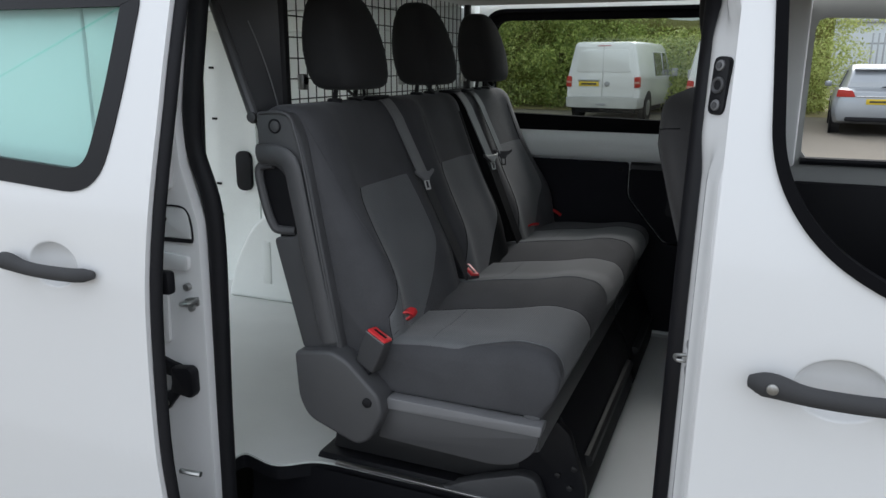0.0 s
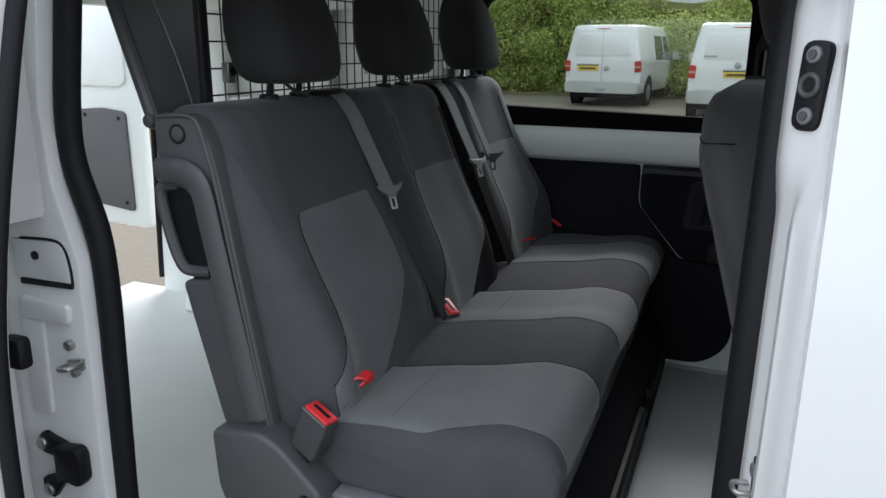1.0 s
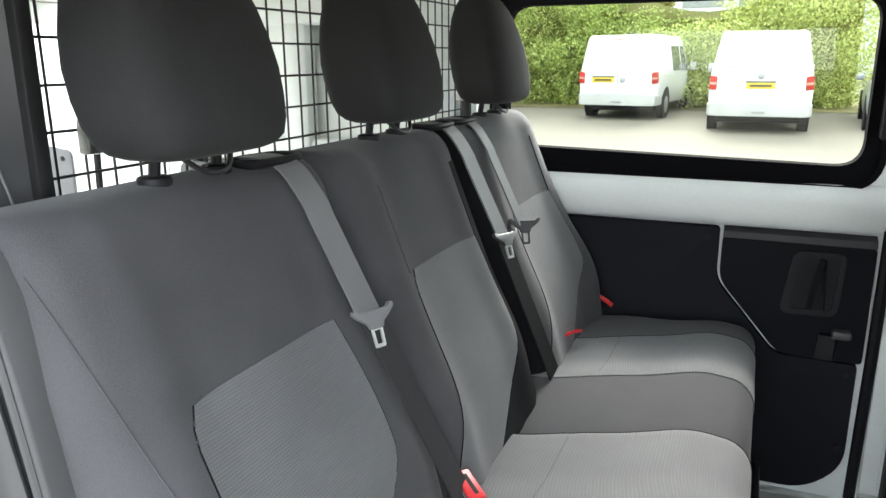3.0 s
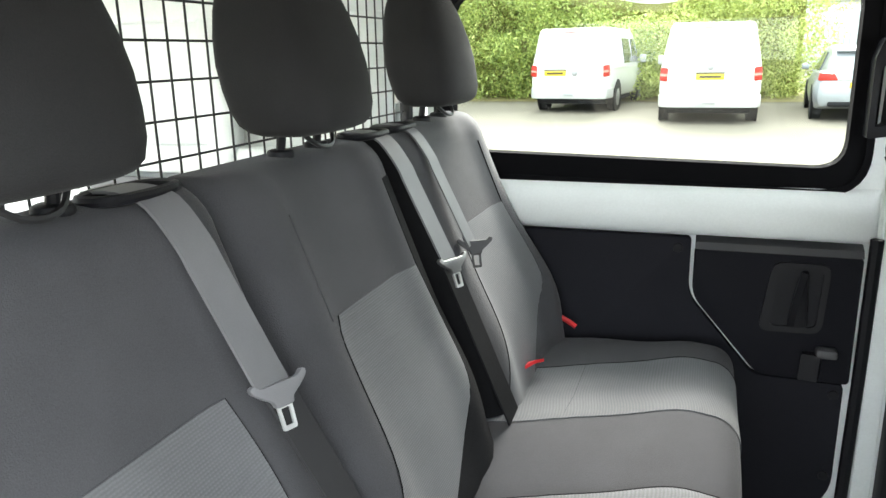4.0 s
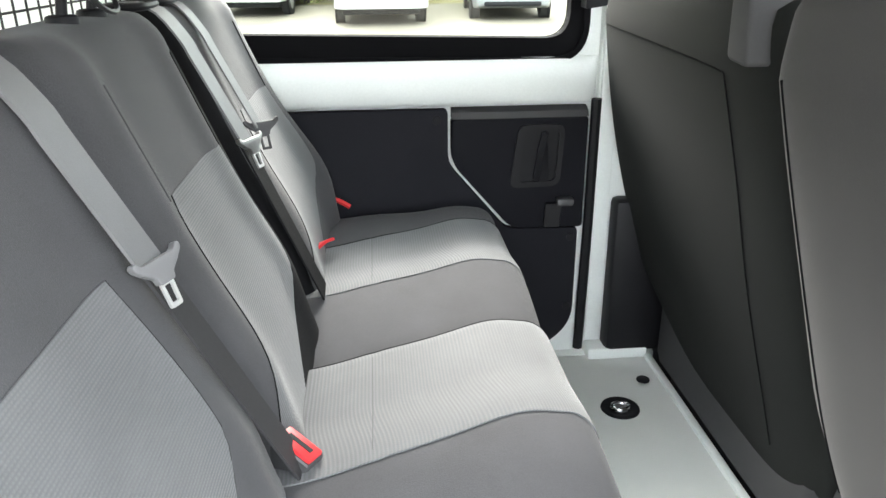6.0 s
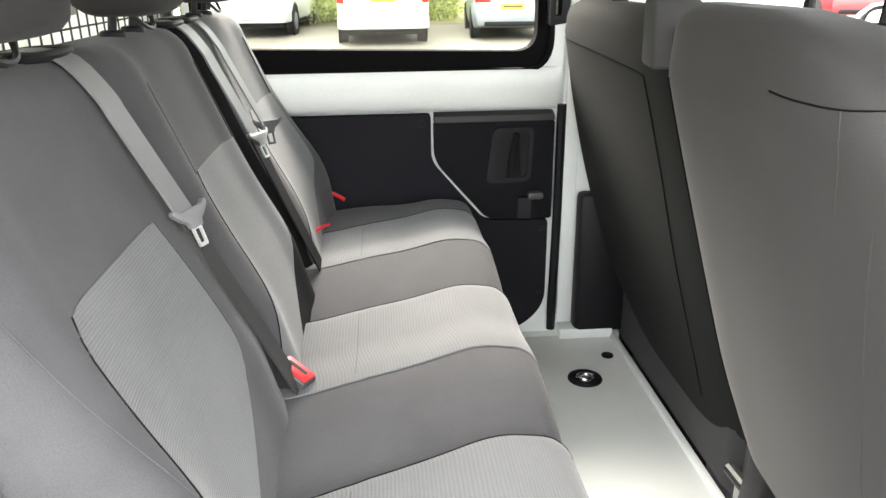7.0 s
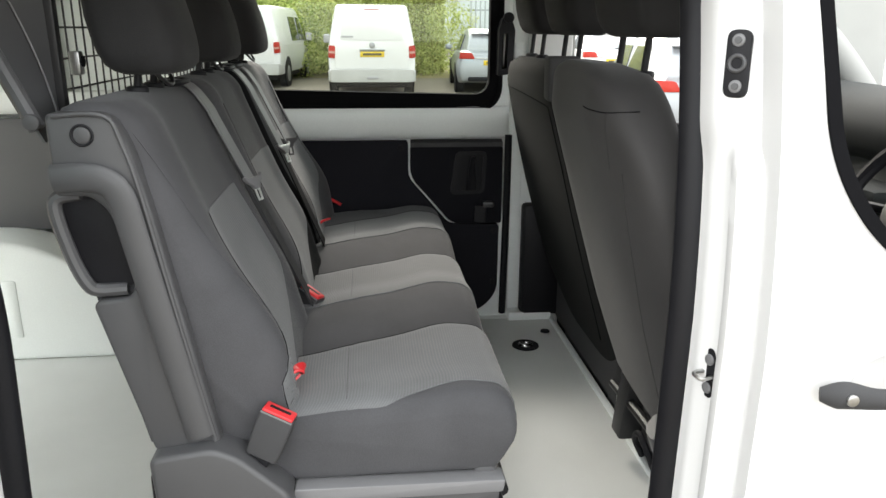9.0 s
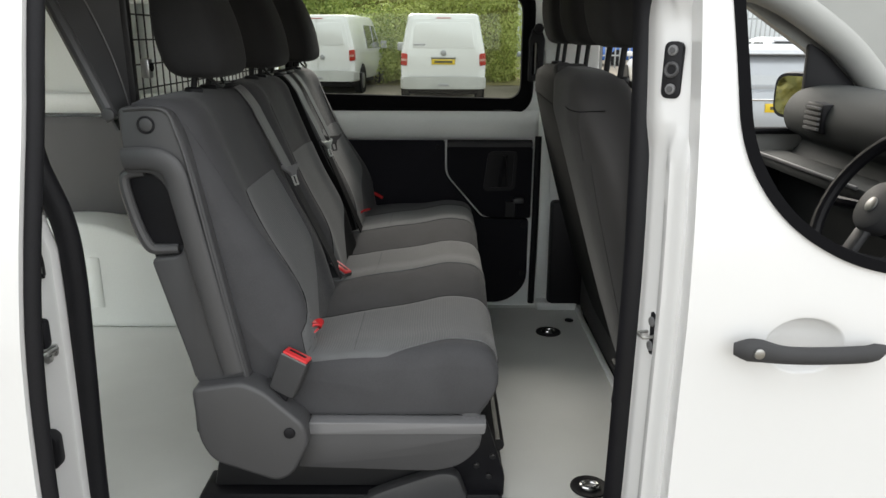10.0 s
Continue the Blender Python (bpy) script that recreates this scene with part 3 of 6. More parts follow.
def pull_handle(parent, x0, x1, z, y, key_x=None, rise=0.0):
    """A bar handle over a dished cup in the door skin."""
    n = 27
    pts, r = [], []
    for i in range(n):
        t = i / (n - 1)
        bow = min(1.0, 0.55 + 6 * t, 0.3 + 5 * (1 - t)) ** 0.8
        boss = math.exp(-((t - 0.12) / 0.13) ** 2)
        pts.append((x0 + (x1 - x0) * t, y - 0.008 - 0.022 * bow, z + rise * t + 0.006 * boss - 0.006 * math.sin(math.pi * t)))
        r.append(0.0145 * min(1.0, 0.55 + 7 * t, 0.55 + 6 * (1 - t)) + 0.0045 * boss)
    h = part("handle", tube(pts, r, 18, flat=0.80, up=(0, 1, 0)), VINYL, parent, "black door handle")
    if key_x is not None:
        part("key_lock", disc((key_x, y - 0.046, z + 0.004), (0, 1, 0), 0.0085, 0.006, 20, 0.002), STEEL, h, "round steel key lock")
    return h


pull_handle(sd, -1.385, -1.13, 1.243, -0.092, rise=-0.005)
finger_cup(sd, -0.10, -1.252, 1.244, 0.066, 0.046)

# ---- near front door, shut ----
fd = thing("front_door", "white driver's door, shut, with black window seal and black handle", "van door", (0.5, 0.02, 0.6))
fd_y = lambda x, z: -0.004 + near_skin(z) + dish(x, z, 0.206, 1.187, 0.064, 0.047)
fd_out = [(0.004, 0.36), (1.25, 0.36), (1.25, 1.2), (0.95, 1.5), (0.55, 1.86), (0.018, 1.86)]
fd_win = round_poly([(0.060, 1.81), (0.082, 1.50), (0.150, 1.392), (0.262, 1.322), (0.40, 1.300), (0.98, 1.29), (0.92, 1.45), (0.52, 1.81)], [0.04, 0.10, 0.07, 0.08, 0.08, 0.03, 0.05, 0.05], 8)
part("door_skin", pierced(fd_out, fd_win, (0.4, 1.55), fd_y, 0.05, 300, 60), WHITE, fd)
fd_glass = grow(fd_win, (0.4, 1.55), -0.016)
seal_band(grow(fd_win, (0.4, 1.55), 0.002), fd_glass, fd_y, -0.006, 0.022, "window_seal", fd)
pull_handle(fd, 0.082, 0.327, 1.189, -0.005, key_x=0.113, rise=0.0)
finger_cup(fd, -0.004, 0.206, 1.187, 0.064, 0.047)
part("door_card", box((0.08, 0.055, 0.45), (1.1, 0.085, 1.28), 0.012), BLACK, fd)

# ---- far sliding door, shut, seen from inside ----
fs = thing("sliding_door", "white sliding door, shut, lined with black panels below its window", "van door", (-0.5, 1.78, 0.6))

fs_out = rect(-1.0, 0.60, -0.008, 1.88)
fs_win = round_poly([(-0.97, 1.404), (-0.046, 1.390), (-0.046, 1.85), (-0.97, 1.85)], 0.085, 7)
part("door_skin", pierced(fs_out, fs_win, (-0.5, 1.62), lambda x, z: 1.766, 0.04, 120, 10), WHITE_IN, fs)
# the rounded ledge that bulges inwards under the window, dying away at its front end
ledge_prof = smooth_line([(1.765, 1.400), (1.752, 1.395), (1.734, 1.382), (1.718, 1.360), (1.711, 1.335), (1.713, 1.310), (1.724, 1.295), (1.745, 1.289), (1.765, 1.288)], 4)
ledge_rings = []
for x in lin(-1.0, -0.10, 14) + [-0.085, -0.07, -0.055, -0.042, -0.030, -0.022, -0.016, -0.012]:
    k = min(1.0, max(0.02, (-0.010 - x) / 0.10)) ** 0.5
    ledge_rings.append([(x, 1.767 - (1.767 - p.x) * k, p.y) for p in ledge_prof])
part("window_ledge", loft(ledge_rings), WHITE_IN, fs, "white rounded ledge under the window", 60)
fs_glass = round_poly([(-0.934, 1.460), (-0.084, 1.440), (-0.084, 1.815), (-0.934, 1.815)], 0.06, 7)
seal_band(fs_win, fs_glass, lambda x, z: 1.772, -0.012, 0.03, "window_seal", fs)
seal_band(grow(fs_win, (-0.5, 1.62), 0.008), grow(fs_win, (-0.5, 1.62), -0.006), lambda x, z: 1.760, -0.008, 0.006, "window_seal_lip", fs)
leaf_pane(fs_glass, lambda x, z: 1.785, 0.0, "window_pane", GLASS, fs)
part("lower_panel", prism(round_poly([(-0.97, 1.283), (-0.373, 1.283), (-0.373, 1.150), (-0.225, 0.976), (-0.040, 0.972), (-0.040, 0.70), (-0.12, 0.622), (-0.97, 0.622)], [0, 0.012, 0.03, 0.02, 0.012, 0.05, 0.06, 0], 5), "y", 1.738, 1.764, 0.003), LINING, fs, "black door lining panel")
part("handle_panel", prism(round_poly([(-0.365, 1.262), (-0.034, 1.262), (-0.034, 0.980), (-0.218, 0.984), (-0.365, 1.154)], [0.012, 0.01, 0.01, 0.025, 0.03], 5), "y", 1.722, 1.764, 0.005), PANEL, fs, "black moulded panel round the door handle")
# bevel in paler plastic than its panel: the highlight it catches is painted
part("panel_ledge", loft([[(x, 1.764, 1.284), (x, 1.752, 1.285), (x, 1.730, 1.276), (x, 1.722, 1.262), (x, 1.764, 1.262)] for x in (-0.364, -0.352, -0.05, -0.035)]), GREYP, fs, "sloping top edge of the handle panel, coloured lighter for caught light")
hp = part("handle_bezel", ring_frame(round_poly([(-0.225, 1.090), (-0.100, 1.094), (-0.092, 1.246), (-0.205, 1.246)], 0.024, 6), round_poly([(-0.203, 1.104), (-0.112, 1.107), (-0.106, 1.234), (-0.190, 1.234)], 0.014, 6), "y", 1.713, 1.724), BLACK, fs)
part("handle_well", prism(round_poly([(-0.205, 1.102), (-0.110, 1.105), (-0.104, 1.236), (-0.190, 1.236)], 0.014, 6), "y", 1.7185, 1.7215), RUBBER, hp)
part("handle_bar", loft([[(x0_, 1.719, z), (x0_ - 0.002, 1.703, z), (x0_ + 0.010, 1.694, z), (x1_ - 0.004, 1.697, z), (x1_, 1.719, z)] for z, x0_, x1_ in ((1.112, -0.166, -0.128), (1.125, -0.165, -0.128), (1.18, -0.158, -0.132), (1.222, -0.150, -0.136), (1.230, -0.147, -0.138))]), BLACK, hp, "black inside door handle")
part("lock_catch", loft([[(-0.135 + d, 1.722, z), (-0.137 + d, 1.702, z), (-0.100 + d, 1.699, z), (-0.092 + d, 1.722, z)] for z, d in ((0.990, 0.0), (1.045, 0.002), (1.050, 0.004))]), BLACK, fs)
part("lock_catch", box((-0.108, 1.690, 1.046), (-0.066, 1.722, 1.066), 0.006), GREYP, fs)
for x, z in ((-0.40, 1.258), (-0.058, 0.948), (-0.058, 0.75), (-0.85, 0.65), (-0.8, 1.26)):
    part("panel_screw", disc((x, 1.737, z), (0, 1, 0), 0.011, 0.006, 14, 0.002), RUBBER, fs)
part("door_seal", tube([(-0.018, 1.742, 0.62), (-0.013, 1.742, 1.0), (-0.012, 1.744, 1.30)], 0.013, 8), RUBBER, fs)
# window catch block on the front edge of the window
wc = thing("window_catch", "black plastic window catch on the door frame", "catch", (-0.03, 1.73, 1.6))
part("catch_frame", ring_frame(round_poly([(-0.062, 1.508), (-0.012, 1.515), (-0.006, 1.66), (-0.02, 1.70), (-0.05, 1.70), (-0.062, 1.66)], 0.006), round_poly([(-0.05, 1.53), (-0.032, 1.535), (-0.030, 1.64), (-0.032, 1.65), (-0.042, 1.65), (-0.05, 1.64)], 0.004), "y", 1.71, 1.756), BLACK, wc)
part("catch_knob", disc((-0.03, 1.715, 1.70), (0, 1, 0), 0.018, 0.03, 14, 0.004), BLACK, wc)

# ---- far rear door, swung open ----
rd = thing("rear_door", "white rear van door swung open, with grey inner lining", "van door", (-2.56, 1.85, 0.8))
part("door_skin", prism(round_poly([(-2.58, 0.82), (-3.10, 0.84), (-3.175, 1.02), (-3.165, 1.45), (-3.08, 1.80), (-3.02, 1.90), (-2.58, 1.90)], 0.04), "y", 1.852, 1.90, 0.012), WHITE_IN, rd)
part("door_pressing", prism(round_poly([(-2.64, 1.47), (-3.10, 1.47), (-3.05, 1.80), (-2.64, 1.82)], 0.06), "y", 1.838, 1.853, 0.012), WHITE_IN, rd)
part("inner_lining", prism(round_poly([(-3.13, 1.0), (-3.06, 0.945), (-2.66, 0.90), (-2.66, 1.36), (-2.80, 1.375), (-2.98, 1.36), (-3.03, 1.325), (-3.12, 1.33)], 0.025), "y", 1.840, 1.851, 0.003), PLYGREY, rd, "grey lining panel with screws")
for x, z in ((-3.10, 1.30), (-3.10, 1.02), (-2.7, 1.33), (-2.7, 0.94), (-2.9, 1.34), (-3.0, 1.30)):
    part("lining_screw", disc((x, 1.839, z), (0, 1, 0), 0.009, 0.005, 10), RUBBER, rd)
part("lock", box((-3.15, 1.80, 0.845), (-3.09, 1.852, 0.925), 0.012), BLACK, rd, "black lock at the foot of the door")
part("grommet", disc((-3.07, 1.850, 1.395), (0, 1, 0), 0.028, 0.006, 16), RUBBER, rd)
part("grommet", disc((-3.13, 1.850, 1.42), (0, 1, 0), 0.012, 0.006, 12), RUBBER, rd)
part("slot", box((-3.05, 1.834, 1.52), (-2.98, 1.840, 1.545), 0.004), RUBBER, rd)
part("slot", disc((-3.07, 1.836, 1.58), (0, 1, 0), 0.010, 0.006, 10), RUBBER, rd)
part("slot", disc((-2.98, 1.836, 1.57), (0, 1, 0), 0.010, 0.006, 10), RUBBER, rd)
# ---- mesh partition behind the bench ----
cage = thing("mesh_partition", "black steel mesh partition bolted behind the rear bench", "partition", (-1.02, 1.0, 1.55))
part("frame_bar", box((-1.025, 0.396, 1.50), (-1.000, 0.416, 1.87), 0.003), WIRE, cage)
part("frame_bar", box((-1.025, 1.655, 1.50), (-1.000, 1.675, 1.87), 0.003), WIRE, cage)
part("frame_bar", box((-1.022, 0.416, 1.505), (-1.002, 1.655, 1.525), 0.003), WIRE, cage)


def brace_at(z):
    """The brace leans back from the bench's shoulder to the roof."""
    t = (z - 1.533) / 0.2
    return Vector((-0.995 - 0.103 * t, 0.255 + 0.037 * t, z))


def gusset(u, v):
    z = 1.50 + 0.38 * v
    q = Vector((-1.012, 0.398, z))
    return brace_at(z).lerp(q, u)


part("side_plate", grid(gusset, lin(0, 1, 5), lin(0, 1, 9), thick=0.004, out=(1, 0, 0)), GREYP, cage, "dark sheet steel side plate")
part("plate_fold", tube([Vector(gusset(0.84 - 0.40 * k, 0.04 + 0.60 * k)) + Vector((0.004, -0.001, 0)) for k in lin(0, 1, 12)], 0.0016, 6), TRIMP, cage)
part("brace_tube", tube([brace_at(1.52), brace_at(1.70), brace_at(1.88)], 0.0125, 10), GREYP, cage, "black steel brace tube")
part("brace_bolt", disc((-0.99, 0.240, 1.530), (0, 1, 0), 0.012, 0.010, 16, 0.003), GREYP, cage)
yy = 0.430
while yy < 1.66:
    part("wire", tube([(-1.012, yy, 1.51), (-1.012, yy, 1.865)], 0.0017, 6), WIRE, cage)
    yy += 0.040
zz = 1.56
while zz < 1.86:
    part("wire", tube([(-1.0155, 0.41, zz), (-1.0155, 1.66, zz)], 0.0019, 6), WIRE, cage)
    zz += 0.050
for y in (0.47, 1.045, 1.60):
    br = part("bracket", box((-1.01, y - 0.011, 1.583), (-0.992, y + 0.011, 1.622), 0.003), STEEL, cage, "small steel mounting bracket")
    part("bracket_hole", disc((-0.991, y, 1.605), (1, 0, 0), 0.009, 0.004, 12), RUBBER, br)


# ---- rear bench: a double and a single seat ----
def back_x(z):
    """The front face of the backrest at the height z."""
    return -0.662 - 0.388 * (z - 1.04)


def crown(y, y0, y1):
    """Bolsters: proud near both sides, a little hollow in the middle, rounded off at the edges."""
    t = (y - y0) / (y1 - y0)
    e_ = min(t, 1 - t)
    edge = -0.030 * max(0.0, 1 - e_ / 0.075) ** 2
    bol = 0.010 * math.exp(-((e_ - 0.17) / 0.08) ** 2)
    return edge + bol


def wing(y, y0, y1, z):
    """The outer bolsters of the row swell forward low down."""
    t = (y - y0) / (y1 - y0)
    if y0 < 0.5:
        return 0.026 * math.exp(-((t - 0.09) / 0.085) ** 2) * math.exp(-((z - 1.17) / 0.13) ** 2)
    if y0 < 1.2:
        return 0.0
    return 0.030 * math.exp(-((t - 0.90) / 0.10) ** 2) * math.exp(-((z - 1.16) / 0.16) ** 2)


def back_profile(y, y0, y1, inset=0.0):
    """A closed ring in x, z across the backrest."""
    c = crown(y, y0, y1)
    pts = []
    for i in range(19):
        z = 0.99 + (1.505 - 0.99) * i / 18
        bulge = 0.014 * math.exp(-((z - 1.17) / 0.09) ** 2)
        pts.append((back_x(z) + c + bulge + wing(y, y0, y1, z), z))
    x1 = back_x(1.505) + c
    for i in range(1, 7):
        u = math.pi / 2 * i / 6
        pts.append((x1 - 0.045 + 0.045 * math.cos(u) - 0.012 * math.sin(u), 1.505 + 0.052 * math.sin(u)))
    xb = -0.965
    pts += [(xb + 0.03, 1.557), (xb + 0.01, 1.548), (xb, 1.53), (xb + 0.015, 1.30), (xb + 0.08, 1.0)]
    cx, cz = -0.83, 1.28
    k = 1 - inset
    return [(cx + (x - cx) * k, y, cz + (z - cz) * (1 - inset * 0.5)) for x, z in pts]


def backrest(y0, y1):
    rings = []
    ys = [y0 + (y1 - y0) * t for t in [0, 0.006, 0.012, 0.02] + lin(0.03, 0.97, 40) + [0.98, 0.988, 0.994, 1]]
    for y in ys:
        t = (y - y0) / (y1 - y0)
        e_ = min(t, 1 - t)
        ins = 0.09 * max(0.0, 1 - e_ / 0.03) ** 2
        rings.append(back_profile(y, y0, y1, ins))
    return loft(rings)


def back_surface(y0, y1, off):
    def f(y, z):
        bulge = 0.014 * math.exp(-((z - 1.17) / 0.09) ** 2)
        return (back_x(z) + crown(y, y0, y1) + bulge + wing(y, y0, y1, z) + off, y, z)
    return f


def insert_edge(side, y, v):
    """The insert's outline: it slants towards the door at the foot, the other side more so."""
    if side == 0:
        return y + 0.006 - 0.135 * (1 - v) ** 2.8 + 0.016 * max(0.0, (v - 0.88) / 0.12) ** 2.5
    return y + 0.016 * math.sin(math.pi * min(1.0, (1 - v) / 0.62)) - 0.21 * max(0.0, (0.52 - v) / 0.52) ** 1.6


def insert_back(y0, y1, a_, b_, top):
    """The lighter cloth panel let into a backrest."""
    f = back_surface(y0, y1, 0.0016)
    def g(u, v):
        l_, r_ = insert_edge(0, a_, v), insert_edge(1, b_, v)
        return f(max(y0 + 0.02, l_ + (r_ - l_) * u), 1.02 + (top - 1.02) * v)
    return grid(g, lin(0, 1, 25), lin(0, 1, 26), thick=0.0032)


# cushions: each rises from the far edge of its neighbour's panel over a dark bolster to its own panel
CUSH_ENDS = [0.248, 0.575, 1.080, 1.700]
CUSH_PANELS = [(0.300, 0.572), (0.792, 1.077), (1.297, 1.572)]


def ease(t):
    t = min(1.0, max(0.0, t))
    return t * t * (3 - 2 * t)


def cush_slant(x):
    """The panels' edges sweep towards the door at the rear."""
    return -0.085 * ease((-0.35 - x) / 0.32)


def cush_end(k, x):
    return CUSH_ENDS[k] + (cush_slant(x) if 0 < k < 3 else 0.0)


def cush_top(x, y, k):
    """The height of cushion k: near bolster, crest, a soft dish and a rounded front."""
    n, b_, e_ = CUSH_PANELS[k][0] + cush_slant(x), cush_end(k, x), cush_end(k + 1, x)
    z = 1.052 + 0.014 * math.exp(-((x + 0.36) / 0.07) ** 2) - 0.012 * max(0.0, (-0.56 - x) / 0.1)
    z -= 0.0022 * math.exp(-((x + 0.562) / 0.008) ** 2)
    if k == 0:
        z += 0.004 * math.exp(-((y - 0.321) / 0.044) ** 2) - 0.028 * max(0.0, 1 - (y - b_) / 0.034) ** 2
    elif y < n:
        z += 0.016 - 0.036 * min(1.0, (n - y) / (n - b_)) ** 1.6
    else:
        z += 0.016 * (1 - ease((y - n) / 0.15))
    if k == 2:
        return z - 0.028 * max(0.0, 1 - (e_ - y) / 0.034) ** 2
    return z - 0.003 * max(0.0, 1 - (e_ - y) / 0.02) ** 2


def cush_ring(k, across, off=0.0):
    """A line from the rear of cushion k over its rounded front; across gives y for each x."""
    pts = []
    for i in range(25):
        x = -0.70 + 0.38 * i / 24
        y = across(x)
        pts.append((x, y, cush_top(x, y, k) + off))
    y = across(-0.32)
    zt = cush_top(-0.32, y, k)
    for i in range(1, 9):
        u = math.pi * 0.62 * i / 8
        pts.append((-0.32 + (0.052 + off) * math.sin(u), y - 0.018 * math.sin(u / 2) ** 2 * (0 < y - CUSH_ENDS[k] - 0.02), zt - 0.052 + (0.052 + off) * math.cos(u)))
    return pts


def cushion(k):
    rings = []
    for t in [0, 0.008, 0.016, 0.025] + lin(0.035, 0.965, 44) + [0.975, 0.984, 0.992, 1]:
        ring = cush_ring(k, lambda x: cush_end(k, x) + (cush_end(k + 1, x) - cush_end(k, x)) * t)
        front, rear = ring[-1][1], ring[0][1]
        ring += [(-0.290, front, 0.94), (-0.305, front, 0.918), (-0.70, rear, 0.918)]
        e_ = t if k == 0 else 1 - t if k == 2 else 1.0
        ins = 0.12 * max(0.0, 1 - e_ / 0.035) ** 2
        rings.append([(-0.48 + (x + 0.48) * (1 - ins * 0.35), y, 0.99 + (z - 0.99) * (1 - ins * 1.6)) for x, y, z in ring])
    return loft(rings)


def panel_line(k, u, off):
    near, far = CUSH_PANELS[k]
    return cush_ring(k, lambda x: max(0.262, near + cush_slant(x)) * (1 - u) + (far + cush_slant(x)) * u, off)


def insert_cush(k):
    lines = [panel_line(k, u, 0.0022) for u in lin(0, 1, 31)]
    def g(u, v):
        line = lines[round(u * 30)]
        w = v * (len(line) - 2)
        i = min(int(w), len(line) - 2)
        return Vector(line[i]).lerp(Vector(line[i + 1]), w - i)
    return grid(g, lin(0, 1, 31), lin(0, 1, 56), thick=0.006, out=(0, 0, 1))


def headrest_parts(parent, y, x=-0.896, z=1.586, w=0.118, h=0.240, d=0.064, material=None, posts=(0.05, -0.05), post_low=1.545, post_mat=None, cable=True):
    """A padded headrest on two steel posts; it leans with the backrest."""
    rings = []
    prof = [(0.0, 0.74, 0.52), (0.02, 0.84, 0.72), (0.06, 0.91, 0.88), (0.14, 0.96, 0.97), (0.25, 0.99, 1.0), (0.38, 1.0, 1.0), (0.52, 0.965, 0.95), (0.66, 0.895, 0.86), (0.78, 0.80, 0.75), (0.87, 0.69, 0.63), (0.94, 0.55, 0.50), (0.985, 0.36, 0.34), (1.0, 0.22, 0.20)]
    for t, kw, kd in prof:
        cx = x + 0.012 - 0.045 * t
        ring = superring(cx, y, z + h * t, d * kd * 1.04, w * kw, 48, 4.6)
        rings.append([(px + 0.010 * (1 - ((py - y) / w) ** 2) * (1 if px > cx else 0), py, pz) for px, py, pz in ring])
    hr = part("headrest", loft(rings), material or HEADCLOTH, parent, smooth=60)
    for dy in posts:
        part("headrest_post", tube([(x - 0.01, y + dy, post_low), (x, y + dy, z + 0.03)], 0.0065, 10), post_mat or BLACK, hr, "black post")
        part("post_collar", disc((x - 0.008, y + dy, post_low + 0.012), (0, 0, 1), 0.019, 0.016, 16, 0.005), BLACK, hr)
    if not cable:
        return hr
    loop = smooth_line([(x + 0.015, y + posts[0], z + 0.01), (x + 0.035, y + 0.02, z - 0.018), (x + 0.035, y - 0.02, z - 0.018), (x + 0.015, y + posts[1], z + 0.01)], 5)
    part("cable_loop", tube(loop, 0.0035, 6), WIRE, hr)
    return hr


def ribbon(pts, half, side, thick=0.0016, bm=None):
    """A flat strap through the points; side: the direction of its width."""
    bm = bm or bmesh.new()
    pts = [Vector(p) for p in pts]
    s = Vector(side).normalized() * half
    rings = []
    for i, p in enumerate(pts):
        d = (pts[min(i + 1, len(pts) - 1)] - pts[max(i - 1, 0)]).normalized()
        w = (s - d * s.dot(d)).normalized() * half
        nrm = d.cross(w).normalized() * thick
        rings.append([p - w - nrm, p + w - nrm, p + w + nrm, p - w + nrm])
    return loft(rings, bm)


BLADE = mat("brushed_steel_blade", (0.74, 0.74, 0.73), 0.42, 0.7, var=0.06, scale=30, fine=300, bump=0.05)
# darker copies of the webbing: shade below the tongue put into the colour
WEB_SHADE = mat("shaded_belt_webbing", (0.034, 0.034, 0.036), 0.7, spec=0.2, var=0.12, scale=20, fine=900, bump=0.4, dist=0.0005)
WEB_DEEP_SHADE = mat("deep_shaded_belt_webbing", (0.012, 0.012, 0.013), 0.75, spec=0.08, var=0.12, scale=20, fine=900, bump=0.4, dist=0.0005)


